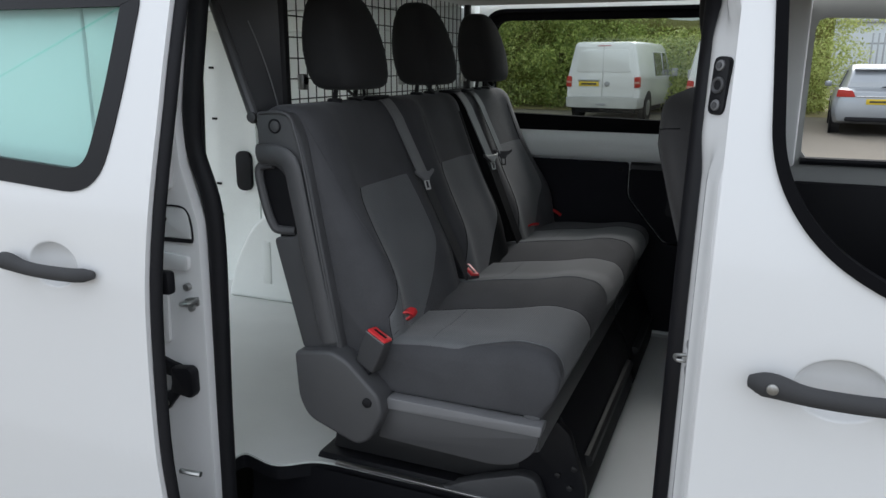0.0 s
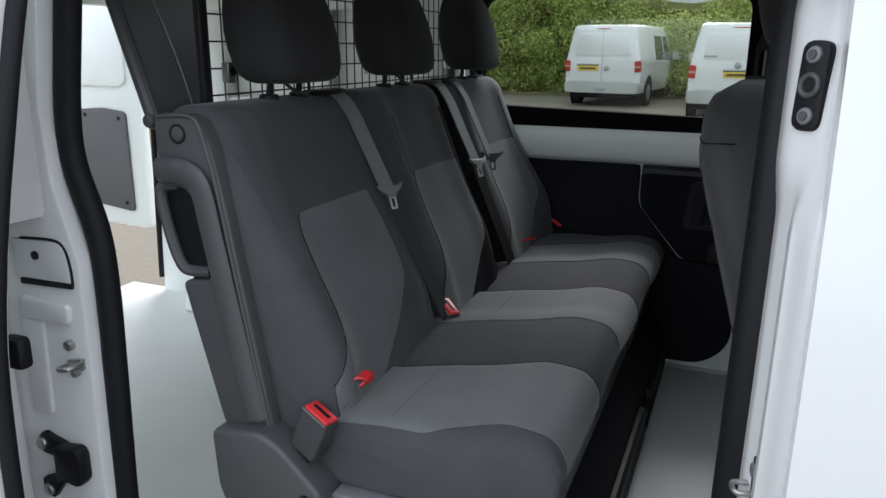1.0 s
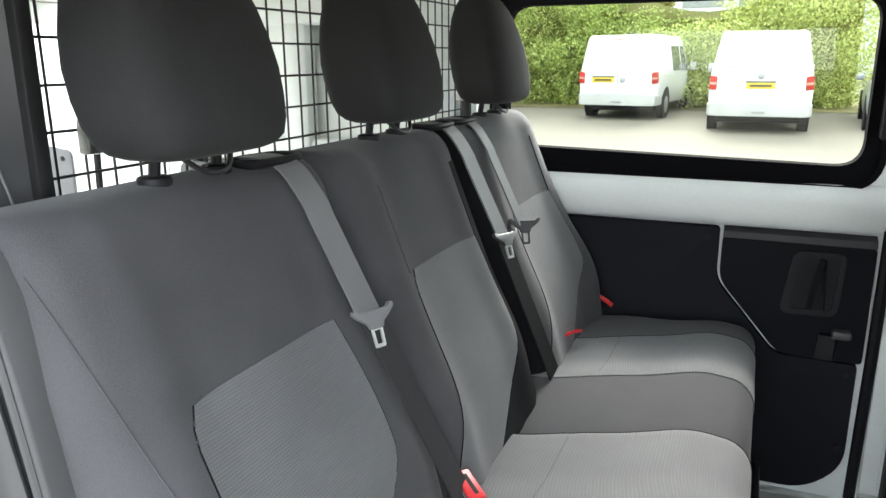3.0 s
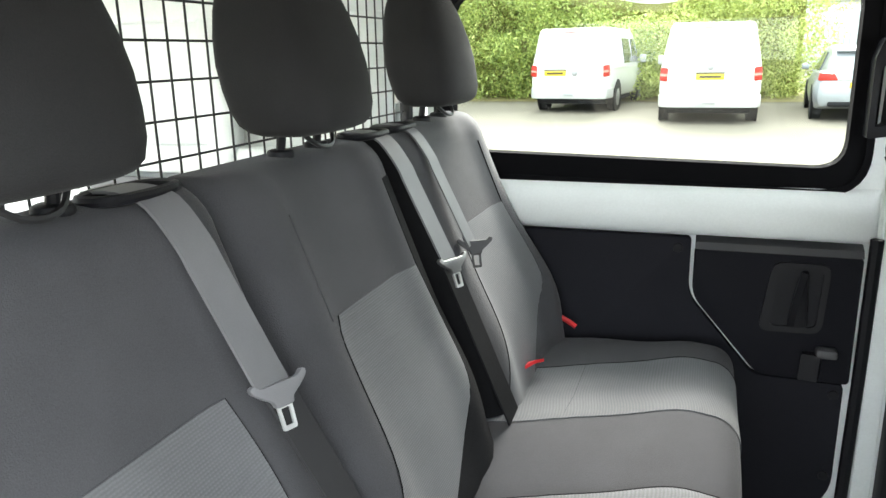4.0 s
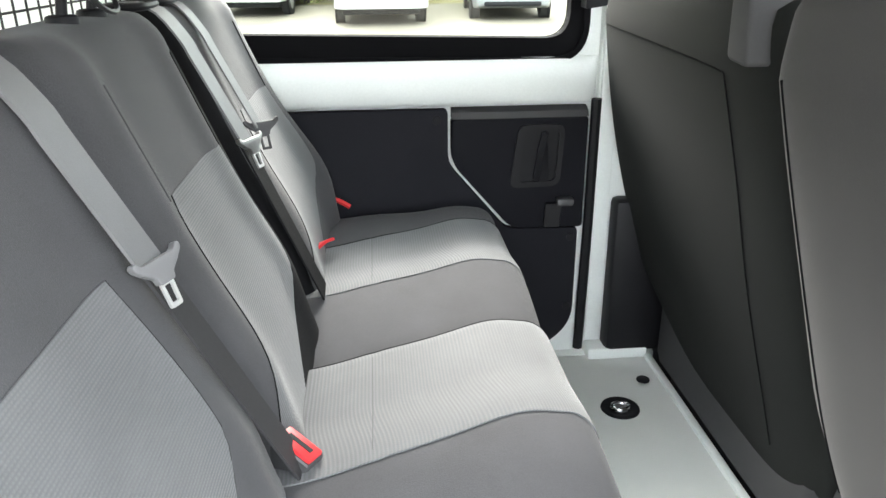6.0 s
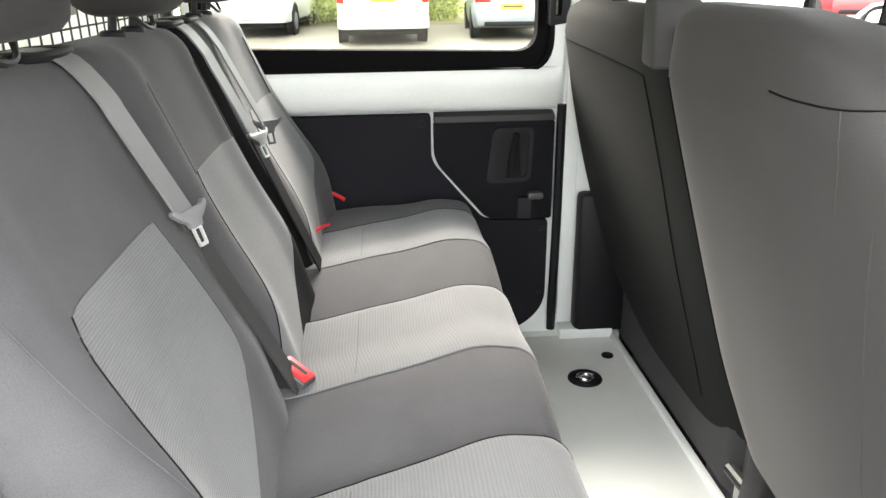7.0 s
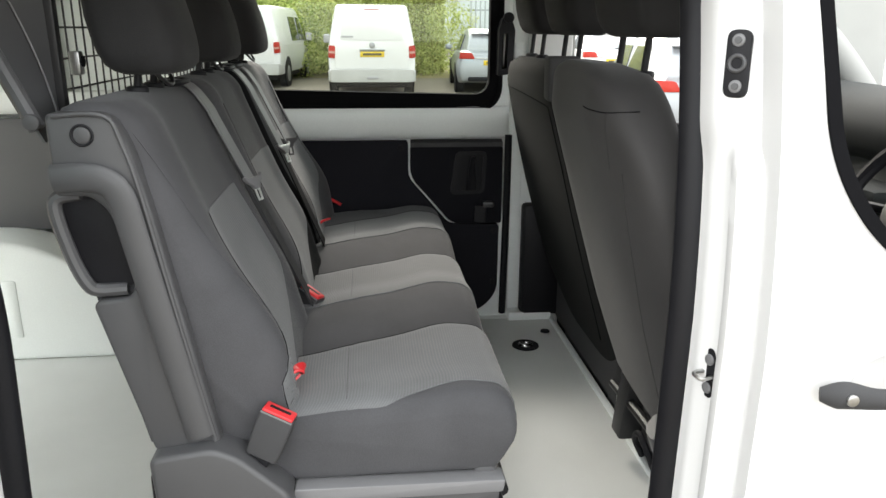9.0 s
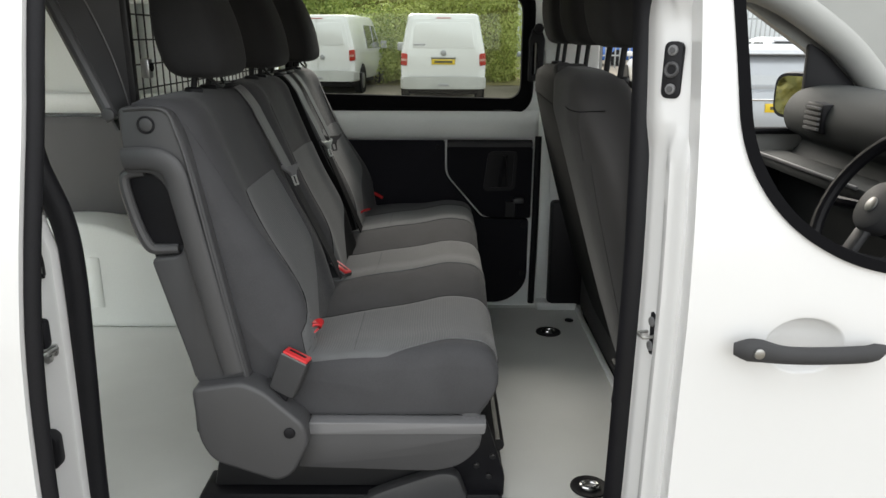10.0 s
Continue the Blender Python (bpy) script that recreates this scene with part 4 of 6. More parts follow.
def seat_belt(parent, y, top_z=1.556, low_z=1.335, slide=0.0, lean=0.03, lower=True, half=0.0235, twist=-22.0, drop=0.06, bright=True, broad=1.0):
    """Belt over the seat's shoulder with its latch tongue hanging on it."""
    xt = back_x(1.505)
    pts = [(xt - 0.09, y - lean - 0.004, top_z + 0.006), (xt - 0.05, y - lean, top_z + 0.007), (xt - 0.014, y - lean, top_z - 0.004)]
    end = (back_x(low_z) + 0.030, y + slide, low_z)
    for i in range(1, 9):
        pts.append((xt + 0.006 + (end[0] - xt - 0.006) * i / 8, y - lean + (lean + slide) * i / 8, 1.535 + (low_z - 1.535) * i / 8))
    b_ = part("belt", ribbon(smooth_line(pts, 3), half, (0.10, 1, 0)), WEB, parent, "grey seat-belt webbing")
    # lower run, coloured for shade; the broadened one also fills the dark seat gap
    if lower:
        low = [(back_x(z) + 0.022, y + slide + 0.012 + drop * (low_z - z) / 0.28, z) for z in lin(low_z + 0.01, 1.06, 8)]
        part("belt", ribbon(smooth_line(low, 3), half * broad, (0, 1, 0)), WEB_DEEP_SHADE if broad > 1 else WEB_SHADE, parent, "lower seat-belt webbing, its colour darkened for shade")
    guide_ = [(xt - 0.075, y - lean - 0.042, top_z + 0.003), (xt - 0.03, y - lean - 0.042, top_z + 0.004), (xt - 0.03, y - lean + 0.042, top_z + 0.004), (xt - 0.075, y - lean + 0.042, top_z + 0.003)]
    part("belt_guide", tube(smooth_line(guide_, 5, True), 0.006, 8, True), BLACK, parent, "black plastic belt guide loop")
    # tongue: a slot bar with rounded wings that narrows to a slotted blade, hanging turned a little
    m_ = pose(back_x(low_z) + 0.036, y + slide, low_z, 0, 0, twist) @ pose(0, 0, 0, 0, -20, 0) @ Matrix.Scale(0.92, 4)
    half_bar = [(0.0115, -0.019), (0.013, -0.011), (0.024, -0.004), (0.036, 0.006), (0.0372, 0.012), (0.032, 0.0145), (0.025, 0.008)]
    bm = prism(round_poly(half_bar + [(-p, q) for p, q in half_bar[::-1]], 0.0035), "x", -0.0045, 0.0045, 0.0028, 3)
    bm.transform(m_)
    tg = part("latch_tongue", bm, STEEL if bright else TRIMP if bright is False else GREYP, b_, "steel latch tongue" if bright else "black-coated steel latch tongue", 50)
    bm = ring_frame(round_poly([(-0.0088, -0.046), (0.0088, -0.046), (0.0098, -0.017), (-0.0098, -0.017)], 0.003), round_poly([(-0.0052, -0.041), (0.0052, -0.041), (0.006, -0.021), (-0.006, -0.021)], 0.0015), "x", -0.002, 0.0015)
    bm.transform(m_)
    part("tongue_blade", bm, BLADE if bright is not None else GREYP, tg, "slotted steel blade")
    return b_


def buckle(parent, at, rx=0, ry=0, rz=0, stalk=0.05):
    """A charcoal seat-belt buckle with a red button on top."""
    m = pose(*at, rx, ry, rz)
    bm = loft([[(x * k, y * k, z) for x, y in round_poly([(-0.017, -0.029), (0.017, -0.029), (0.017, 0.029), (-0.017, 0.029)], 0.006)] for z, k in ((-0.082, 0.88), (-0.078, 0.94), (-0.04, 1.0), (-0.004, 1.0), (-0.001, 0.95))])
    bm.transform(m)
    b_ = part("buckle", bm, VINYL, parent, "charcoal belt buckle with red button")
    bm = box((-0.0145, -0.0265, -0.006), (0.0145, 0.0265, 0.004), 0.003)
    bm.transform(m)
    part("release_button", bm, RED, b_, "red release button")
    bm = box((-0.003, -0.018, 0.0035), (0.004, 0.018, 0.0046))
    bm.transform(m)
    part("buckle_slot", bm, RUBBER, b_)
    bm = box((-0.0175, -0.027, -0.0035), (-0.0165, 0.027, -0.0005))
    bm.transform(m)
    part("buckle_edge", bm, TRIMP, b_)
    bm = box((-0.006, -0.014, -0.08 - stalk), (0.006, 0.014, -0.075), 0.002)
    bm.transform(m)
    part("buckle_stalk", bm, RUBBER, b_)
    return b_


def seat_seams(parent, y0, y1, a_, b_, top):
    """Stitched seams: round the insert, and on over the shoulder on one side."""
    f = back_surface(y0, y1, 0.0008)
    part("seam", tube([f(y, top) for y in lin(a_ + 0.022, b_, 14)], 0.0007, 6), CLOTH, parent)
    for side, y in ((0, a_), (1, b_)):
        part("seam", tube([f(max(y0 + 0.02, insert_edge(side, y, v)), 1.02 + (top - 1.02) * v) for v in lin(0, 1, 20)], 0.0009, 6), STITCH, parent)
    if y0 < 0.5:
        part("seam", tube([f(y0 + 0.012 + 0.05 * min(1.0, (1.505 - z) / 0.3), z) for z in lin(1.06, 1.512, 24)], 0.0008, 6), CLOTH, parent)
    else:
        y = b_ if y0 > 1.2 else a_
        part("seam", tube([f(y, z) for z in lin(top, 1.50, 8)], 0.0012, 6), STITCH if y0 > 1.2 else CLOTH, parent)


bench = thing("bench_seat", "black and grey cloth double bench seat with headrests and belts", "seat", (-0.6, 0.5, 0.6), "rear seats")
single = thing("bench_seat", "black and grey cloth single seat beside the double bench", "seat", (-0.6, 1.45, 0.6), "rear seats")
SEATS = [(bench, 0.248, 0.735, 0.332, 0.615, 1.366), (bench, 0.741, 1.175, 0.837, 1.108, 1.366), (single, 1.215, 1.735, 1.345, 1.630, 1.366)]
for k, (owner, y0, y1, ia, ib, top) in enumerate(SEATS):
    shell = part("backrest", backrest(y0, y1), CLOTH, owner, "black cloth backrest", 60)
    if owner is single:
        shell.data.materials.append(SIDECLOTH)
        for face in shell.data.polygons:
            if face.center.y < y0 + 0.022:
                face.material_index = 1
    part("backrest_insert", insert_back(y0, y1, ia, ib, top), INSERT, owner, "grey woven cloth panel", 60)
    part("cushion", cushion(k), CLOTH, owner, "black cloth seat cushion", 60)
    part("cushion_insert", insert_cush(k), INSERT, owner, "grey woven cloth panel", 60)
    seat_seams(owner, y0, y1, ia, ib, top)
    part("seam", tube([(-0.562, y, cush_top(-0.562, y, k) + 0.0024) for y in lin(CUSH_PANELS[k][0] - 0.04, CUSH_PANELS[k][1] - 0.06, 14)], 0.0009, 6), CLOTH, owner)
    part("seam", tube([(x, y + 0.0006, z) for x, y, z in panel_line(k, 1.0, 0.002)], 0.0012, 6), STITCH, owner)


def side_bolster(y0, y1, b_, top):
    """The black cloth gusset down the far side of a backrest, beyond the insert's seam."""
    f = back_surface(y0, y1, 0.0014)
    def g(u, v):
        z = 1.03 + 0.47 * v
        l_ = insert_edge(1, b_, min(1.0, (z - 1.02) / (top - 1.02))) + 0.004
        return f(l_ + (y1 - 0.008 - l_) * u, z)
    return grid(g, lin(0, 1, 12), lin(0, 1, 30), thick=0.0028)


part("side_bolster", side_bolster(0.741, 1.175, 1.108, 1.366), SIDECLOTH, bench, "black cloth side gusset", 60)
headrest_parts(bench, 0.510)
headrest_parts(bench, 0.992)
headrest_parts(single, 1.528)
seat_belt(bench, 0.660, lean=0.015, low_z=1.360, bright=False)
seat_belt(bench, 1.197, lean=0.012, low_z=1.346, drop=0.02, broad=1.35)
seat_belt(single, 1.322, lean=0.012, low_z=1.346, lower=False, half=0.017, twist=-55.0, bright=None)
buckle(bench, (-0.668, 0.224, 1.064), 22, 4, 78)
buckle(bench, (-0.650, 0.752, 1.080), 24, 8, 60)
part("release_strap", ribbon(smooth_line([(-0.670, 1.68, 1.092), (-0.652, 1.68, 1.090), (-0.632, 1.68, 1.081), (-0.613, 1.68, 1.069)], 4), 0.005, (0, 1, 0.6), 0.003), RED, single, "red webbing release strap")
part("release_strap", ribbon(smooth_line([(-0.690, 0.300, 1.044), (-0.668, 0.308, 1.070), (-0.652, 0.320, 1.088), (-0.640, 0.338, 1.086), (-0.644, 0.342, 1.074), (-0.664, 0.326, 1.060)], 4), 0.011, (0.3, 1, 0), 0.002), RED, bench, "red webbing release strap")
part("release_strap", ribbon(smooth_line([(-0.708, 1.378, 1.046), (-0.684, 1.404, 1.066), (-0.662, 1.432, 1.076), (-0.646, 1.454, 1.074)], 4), 0.009, (1, -0.4, 0.5), 0.003), RED, single, "red webbing release strap")

# near end of the bench: side plate, lever, hinge cover, skirt
plate_pts = round_poly([(-0.966, 1.545), (-0.880, 1.545), (-0.858, 1.50), (-0.838, 1.42), (-0.764, 1.010), (-0.868, 1.004), (-0.936, 1.262), (-0.878, 1.268), (-0.866, 1.30), (-0.895, 1.405), (-0.918, 1.425), (-0.966, 1.425)], [0.012, 0.03, 0.02, 0.05, 0.01, 0.01, 0.015, 0.012, 0.02, 0.03, 0.012, 0.01])
ep = part("end_plate", prism(plate_pts, "y", 0.222, 0.262, 0.008, 3), GREYP, bench, "charcoal plastic side plate")
part("plate_button", disc((-0.917, 0.222, 1.514), (0, 1, 0), 0.0125, 0.006, 22, 0.003), GREYP, ep)
part("button_ring", tube([(-0.917 + 0.0145 * math.cos(u), 0.2212, 1.514 + 0.0145 * math.sin(u)) for u in lin(0, 2 * math.pi * 23 / 24, 24)], 0.002, 6, True), RUBBER, ep)
ridge = smooth_line([(-0.964, 0.222, 1.452), (-0.925, 0.214, 1.455), (-0.892, 0.212, 1.450), (-0.872, 0.212, 1.428), (-0.858, 0.213, 1.36), (-0.828, 0.215, 1.20), (-0.795, 0.218, 1.03)], 6)
part("plate_ridge", tube(ridge, 0.021, 14, flat=0.42, up=(0, 1, 0)), GREYP, ep)
edge_l = smooth_line([(-0.955, 0.2215, 1.541), (-0.885, 0.2215, 1.541), (-0.864, 0.2215, 1.50), (-0.845, 0.2215, 1.42), (-0.81, 0.2215, 1.22), (-0.772, 0.2215, 1.02)], 5)
part("plate_edge", tube(edge_l, 0.004, 8), GREYP, ep)
part("lever", tube(smooth_line([(-0.935, 0.236, 1.428), (-0.966, 0.234, 1.422), (-0.972, 0.232, 1.40), (-0.957, 0.232, 1.33), (-0.940, 0.232, 1.288), (-0.925, 0.236, 1.278), (-0.885, 0.24, 1.278)], 4), 0.0105, 10), GREYP, bench, "black release lever")
part("lever_well", prism(round_poly([(-0.974, 1.425), (-0.89, 1.42), (-0.868, 1.285), (-0.945, 1.275)], 0.01), "y", 0.240, 0.29, 0.003), RUBBER, bench)
hinge_pts = round_poly([(-0.872, 1.008), (-0.775, 1.022), (-0.735, 1.005), (-0.655, 0.93), (-0.648, 0.885), (-0.682, 0.818), (-0.715, 0.802), (-0.842, 0.848), (-0.865, 0.895)], [0.015, 0.015, 0.02, 0.015, 0.015, 0.02, 0.015, 0.025, 0.02])
hc = part("hinge_cover", prism(hinge_pts, "y", 0.188, 0.262, 0.009, 3), GREYP, bench, "charcoal plastic hinge cover")
part("cover_bolt", disc((-0.684, 0.187, 0.914), (0, 1, 0), 0.0115, 0.006, 16, 0.002), BLACK, hc)
part("seat_rail_trim", prism(round_poly([(-0.652, 0.918), (-0.292, 0.916), (-0.296, 0.892), (-0.655, 0.890)], 0.004), "y", 0.222, 0.262, 0.004), TRIMP, bench, "satin grey trim strip")
part("seat_skirt", prism(round_poly([(-0.66, 0.889), (-0.30, 0.891), (-0.306, 0.855), (-0.345, 0.815), (-0.40, 0.803), (-0.678, 0.812)], [0.004, 0.01, 0.02, 0.03, 0.02, 0.005]), "y", 0.228, 0.268, 0.006), GREYP, bench, "charcoal plastic skirt under the cushion")
part("front_skirt", box((-0.345, 0.25, 0.835), (-0.302, 1.19, 0.93), 0.012), GREYP, bench)
part("front_skirt", box((-0.345, 1.225, 0.835), (-0.302, 1.685, 0.93), 0.012), GREYP, single)
part("seat_pan", box((-0.9, 0.27, 0.86), (-0.32, 1.185, 0.93), 0.01), RUBBER, bench)
part("seat_pan", box((-0.9, 1.23, 0.86), (-0.32, 1.685, 0.93), 0.01), RUBBER, single)
for owner, ys in ((bench, (0.44, 1.02)), (single, (1.32, 1.60))):
    for y in ys:
        part("leg_frame", prism([(-0.93, 0.625), (-0.30, 0.625), (-0.26, 0.66), (-0.32, 0.86), (-0.40, 0.86), (-0.42, 0.72), (-0.72, 0.70), (-0.80, 0.86), (-0.88, 0.86)], "y", y, y + 0.035, 0.006), WIRE, owner)
        part("floor_rail", prism([(-0.965, 0.60), (-0.235, 0.60), (-0.245, 0.622), (-0.955, 0.622)], "y", y - 0.03, y + 0.075, 0.005), BLACK, owner)
        for x in (-0.90, -0.45, -0.29):
            part("rail_bolt", disc((x, y + 0.055, 0.626), (0, 0, 1), 0.011, 0.012, 6, 0.002), STEEL, owner)
for owner, y0, y1 in ((bench, 0.455, 1.19), (single, 1.225, 1.69)):
    part("plinth", prism([(-0.80, 0.601), (-0.236, 0.601), (-0.232, 0.640), (-0.262, 0.760), (-0.312, 0.845), (-0.80, 0.858)], "y", y0, y1, 0.008), RUBBER, owner, "black steel seat base")
    part("plinth_rib", tube([(-0.245, y0 + 0.04, 0.705), (-0.245, y1 - 0.04, 0.705)], 0.016, 10), WIRE, owner)
part("end_bracket", prism(round_poly([(-0.40, 0.602), (-0.234, 0.602), (-0.232, 0.660), (-0.276, 0.800), (-0.33, 0.845), (-0.40, 0.80)], 0.01), "y", 0.430, 0.4545, 0.003), BLACK, bench, "black steel end bracket")
for x, z in ((-0.262, 0.715), (-0.270, 0.662), (-0.300, 0.690)):
    part("bracket_bolt", disc((x, 0.428, z), (0, 1, 0), 0.008, 0.006, 6, 0.001), WIRE, bench)
part("foot_cover", prism(round_poly([(-0.60, 0.602), (-0.51, 0.645), (-0.385, 0.690), (-0.345, 0.684), (-0.315, 0.602)], [0.0, 0.03, 0.02, 0.02, 0.0]), "y", 0.395, 0.436, 0.008), GREYP, bench, "charcoal plastic foot cover")


# ---- lashing points on the floor ----
def lashing_ring(x, y):
    lr = thing("lashing_ring", "recessed black lashing eye with bright ring in the floor", "lashing ring", (x, y, 0.6), "lashing rings")
    cup = bmesh.new()
    prof = [(0.047, 0.0005), (0.046, 0.004), (0.040, 0.0045), (0.034, 0.002), (0.024, 0.0012), (0.0, 0.001)]
    rings = [[(x + r * math.cos(2 * math.pi * j / 28), y + r * math.sin(2 * math.pi * j / 28), 0.6 + h) for j in range(28)] for r, h in prof[:-1]]
    part("cup", loft(rings, cup), BLACK, lr)
    part("eye", tube([(x + 0.021 * math.cos(u), y + 0.014 * math.sin(u), 0.6065) for u in lin(0, 2 * math.pi * 17 / 18, 18)], 0.005, 8, True), CHROME, lr, "bright steel eye")
    part("eye_base", disc((x, y, 0.603), (0, 0, 1), 0.02, 0.005, 18, 0.001), STEEL, lr)
    return lr


lashing_ring(0.018, 1.472)
lashing_ring(-0.018, 0.475)
plug = thing("floor_plug", "small black rubber plug in the pale floor", "plug", (0.116, 1.59, 0.6))
part("plug_cap", disc((0.116, 1.59, 0.602), (0, 0, 1), 0.017, 0.006, 18, 0.002), RUBBER, plug)


# ---- cab: two front seats seen from behind ----
def seat_back_x(z):
    return -0.092 + 0.29 * max(0.0, 1.50 - z)


def cab_section(z, y0, y1, top, shoulder, near_draw, far_draw, dx=0.0, far_foot=0.0, ridge=None, foot=0.80, far_lean=0.0):
    """Centre and half-widths of a seat back's section at the height z; the shoulders draw in towards the top."""
    t = (z - foot) / (top - foot)
    s = max(0.0, (z - (top - shoulder)) / shoulder)
    draw = 1 - math.sqrt(max(0.0, 1 - min(1.0, s) ** 2.2))
    half = (y1 - y0) / 2 * (0.93 + 0.07 * min(1, (z - 0.8) / 0.25))
    a_, b_ = (y0 + y1) / 2 - half + near_draw * draw, (y0 + y1) / 2 + half - far_draw * draw
    b_ -= far_lean * max(0.0, min(z, 1.48) - 1.05) ** 1.85 + 0.55 * far_lean * max(0.0, z - 1.48)
    b_ -= far_foot * max(0.0, (foot + 0.20 - z) / 0.20) ** 1.5
    end = min(1.0, (top - z) / 0.035)
    deep = 0.062 * (0.45 + 0.55 * math.sqrt(max(0.0, 1 - (1 - end) ** 2))) * (1.25 - 0.3 * t)
    return seat_back_x(z) + dx + 0.062 * (1.25 - 0.3 * t), (a_ + b_) / 2, deep, (b_ - a_) / 2


def cab_seat_back(spec):
    rings = []
    ridge = spec.get("ridge")
    for z in lin(spec.get("foot", 0.80), spec["top"], 48):
        cx, c, deep, w = cab_section(z, **spec)
        ring = superring(cx, c, z, deep, w, 64, 4.2)
        if ridge:
            ring = [(px - (0.012 * max(0.0, 1 - abs(py - ridge) / 0.22) if px < cx else 0.0), py, pz) for px, py, pz in ring]
        rings.append(ring)
    return loft(rings)


def back_point(spec, y, z, off=0.0):
    """The point of a seat back's rear face at y, z."""
    cx, c, deep, w = cab_section(z, **spec)
    q = min(0.999, abs((y - c) / w)) ** 4.2
    x = cx - deep * (1 - q) ** (1 / 4.2)
    if spec.get("ridge"):
        x -= 0.012 * max(0.0, 1 - abs(y - spec["ridge"]) / 0.22)
    return (x - off, y, z)


def back_seam(parent, spec, pts, r=0.0013, material=None):
    part("seam", tube([back_point(spec, p.x, p.y, 0.0004) for p in smooth_line([(y, z, 0) for y, z in pts], 5)], r, 6), material or STITCH, parent)


DRV = dict(y0=0.225, y1=0.820, top=1.60, shoulder=0.26, near_draw=0.30, far_draw=0.05, dx=-0.022, far_foot=0.05, ridge=0.43, foot=0.90)
PAS = dict(y0=0.880, y1=1.800, top=1.580, shoulder=0.06, near_draw=0.05, far_draw=0.04, dx=0.03, far_foot=0.30, foot=0.70, far_lean=0.72)
drv = thing("driver_seat", "dark grey driver's seat seen from behind", "seat", (0.1, 0.52, 0.4), "front seats")
part("backrest", cab_seat_back(DRV), DRIVER_CLOTH, drv, "dark grey cloth seat back", 60)
pas = thing("passenger_seat", "dark double passenger seat seen from behind", "seat", (0.1, 1.25, 0.4), "front seats")
part("backrest", cab_seat_back(PAS), PASS_CLOTH_SHADED, pas, "cloth seat back, its colour darkened for shade", 60)
part("belt_outlet", prism(round_poly([(0.908, 1.492), (0.966, 1.496), (0.972, 1.600), (0.922, 1.600)], 0.012), "x", -0.078, 0.0, 0.008, 3), VINYL, pas, "charcoal plastic belt outlet")
back_seam(pas, PAS, [(1.02, 1.470), (1.10, 1.476), (1.35, 1.484), (1.60, 1.488)], 0.0014)
back_seam(pas, PAS, [(1.02, 1.470), (1.03, 1.30), (1.05, 1.10), (1.05, 0.80)], 0.0014)
back_seam(drv, DRV, [(0.460, 1.528), (0.410, 1.526), (0.355, 1.527), (0.305, 1.534)], 0.0010)
back_seam(drv, DRV, [(0.355, 1.526), (0.348, 1.49), (0.36, 1.43)], 0.0007, DRIVER_CLOTH)
back_seam(drv, DRV, [(0.312, 1.43), (0.332, 1.33), (0.358, 1.16), (0.363, 1.10), (0.36, 0.95)], 0.0007, DRIVER_CLOTH)
back_seam(drv, DRV, [(0.772, 1.50), (0.777, 1.35), (0.772, 1.15), (0.752, 0.95)], 0.0016)
for owner, y0, y1 in ((drv, 0.235, 0.89), (pas, 0.92, 1.655)):
    part("seat_base", box((0.16, y0, 0.62), (0.60, y1, 0.86), 0.04, 3), VINYL, owner)
    part("seat_pedestal", box((0.19, y0 + 0.05, 0.40), (0.55, y1 - 0.05, 0.62), 0.02), BLACK, owner)
headrest_parts(drv, 0.535, -0.005, 1.648, 0.135, 0.20, 0.055, HEADCLOTH, (0.07, -0.07), 1.57, BLACK, False)
headrest_parts(pas, 1.06, 0.02, 1.648, 0.13, 0.20, 0.055, HEADCLOTH, (0.07, -0.07), 1.57, BLACK, False)
headrest_parts(pas, 1.45, 0.02, 1.648, 0.13, 0.20, 0.055, HEADCLOTH, (0.07, -0.07), 1.57, BLACK, False)
part("recliner_cover", tube([(0.02, 0.27, 0.98), (0.075, 0.27, 0.86), (0.11, 0.275, 0.72)], [0.05, 0.06, 0.05], 14), GREYP, drv, "grey round recliner cover")
part("pedestal_cover", prism(round_poly([(1.07, 0.58), (1.10, 0.72), (0.94, 0.83), (0.875, 0.80), (0.86, 0.60)], 0.02), "x", 0.185, 0.215, 0.006), PLYGREY, pas, "grey plastic side of the seat pedestal")
part("seat_guide", prism(round_poly([(0.80, 0.60), (0.805, 0.75), (0.745, 0.770), (0.705, 0.73), (0.715, 0.60)], 0.02), "x", 0.180, 0.195, 0.004), PLYGREY, drv, "grey plastic guide under the seat")
part("seat_bracket", prism(round_poly([(0.10, 0.66), (0.17, 0.66), (0.18, 0.86), (0.12, 0.86)], 0.012), "y", 0.74, 0.80, 0.006), WIRE, drv)
part("seat_clip", box((0.125, 0.815, 0.70), (0.150, 0.845, 0.745), 0.005), STEEL, drv)
part("seat_clip", box((0.13, 0.775, 0.665), (0.152, 0.80, 0.70), 0.004), STEEL, drv)
part("seat_cable", tube(smooth_line([(0.15, 0.70, 0.64), (0.12, 0.68, 0.70), (0.115, 0.64, 0.735), (0.125, 0.60, 0.70), (0.15, 0.585, 0.63)], 6), 0.008, 8), RUBBER, drv, "black cable under the seat")
part("seat_cable", tube(smooth_line([(0.16, 0.66, 0.63), (0.135, 0.63, 0.69), (0.14, 0.56, 0.71), (0.16, 0.50, 0.66)], 6), 0.005, 8), WIRE, drv)
part("seat_frame", tube(smooth_line([(0.10, 0.32, 0.80), (0.12, 0.40, 0.74), (0.13, 0.60, 0.76), (0.12, 0.86, 0.76)], 6), 0.012, 10), WIRE, drv)

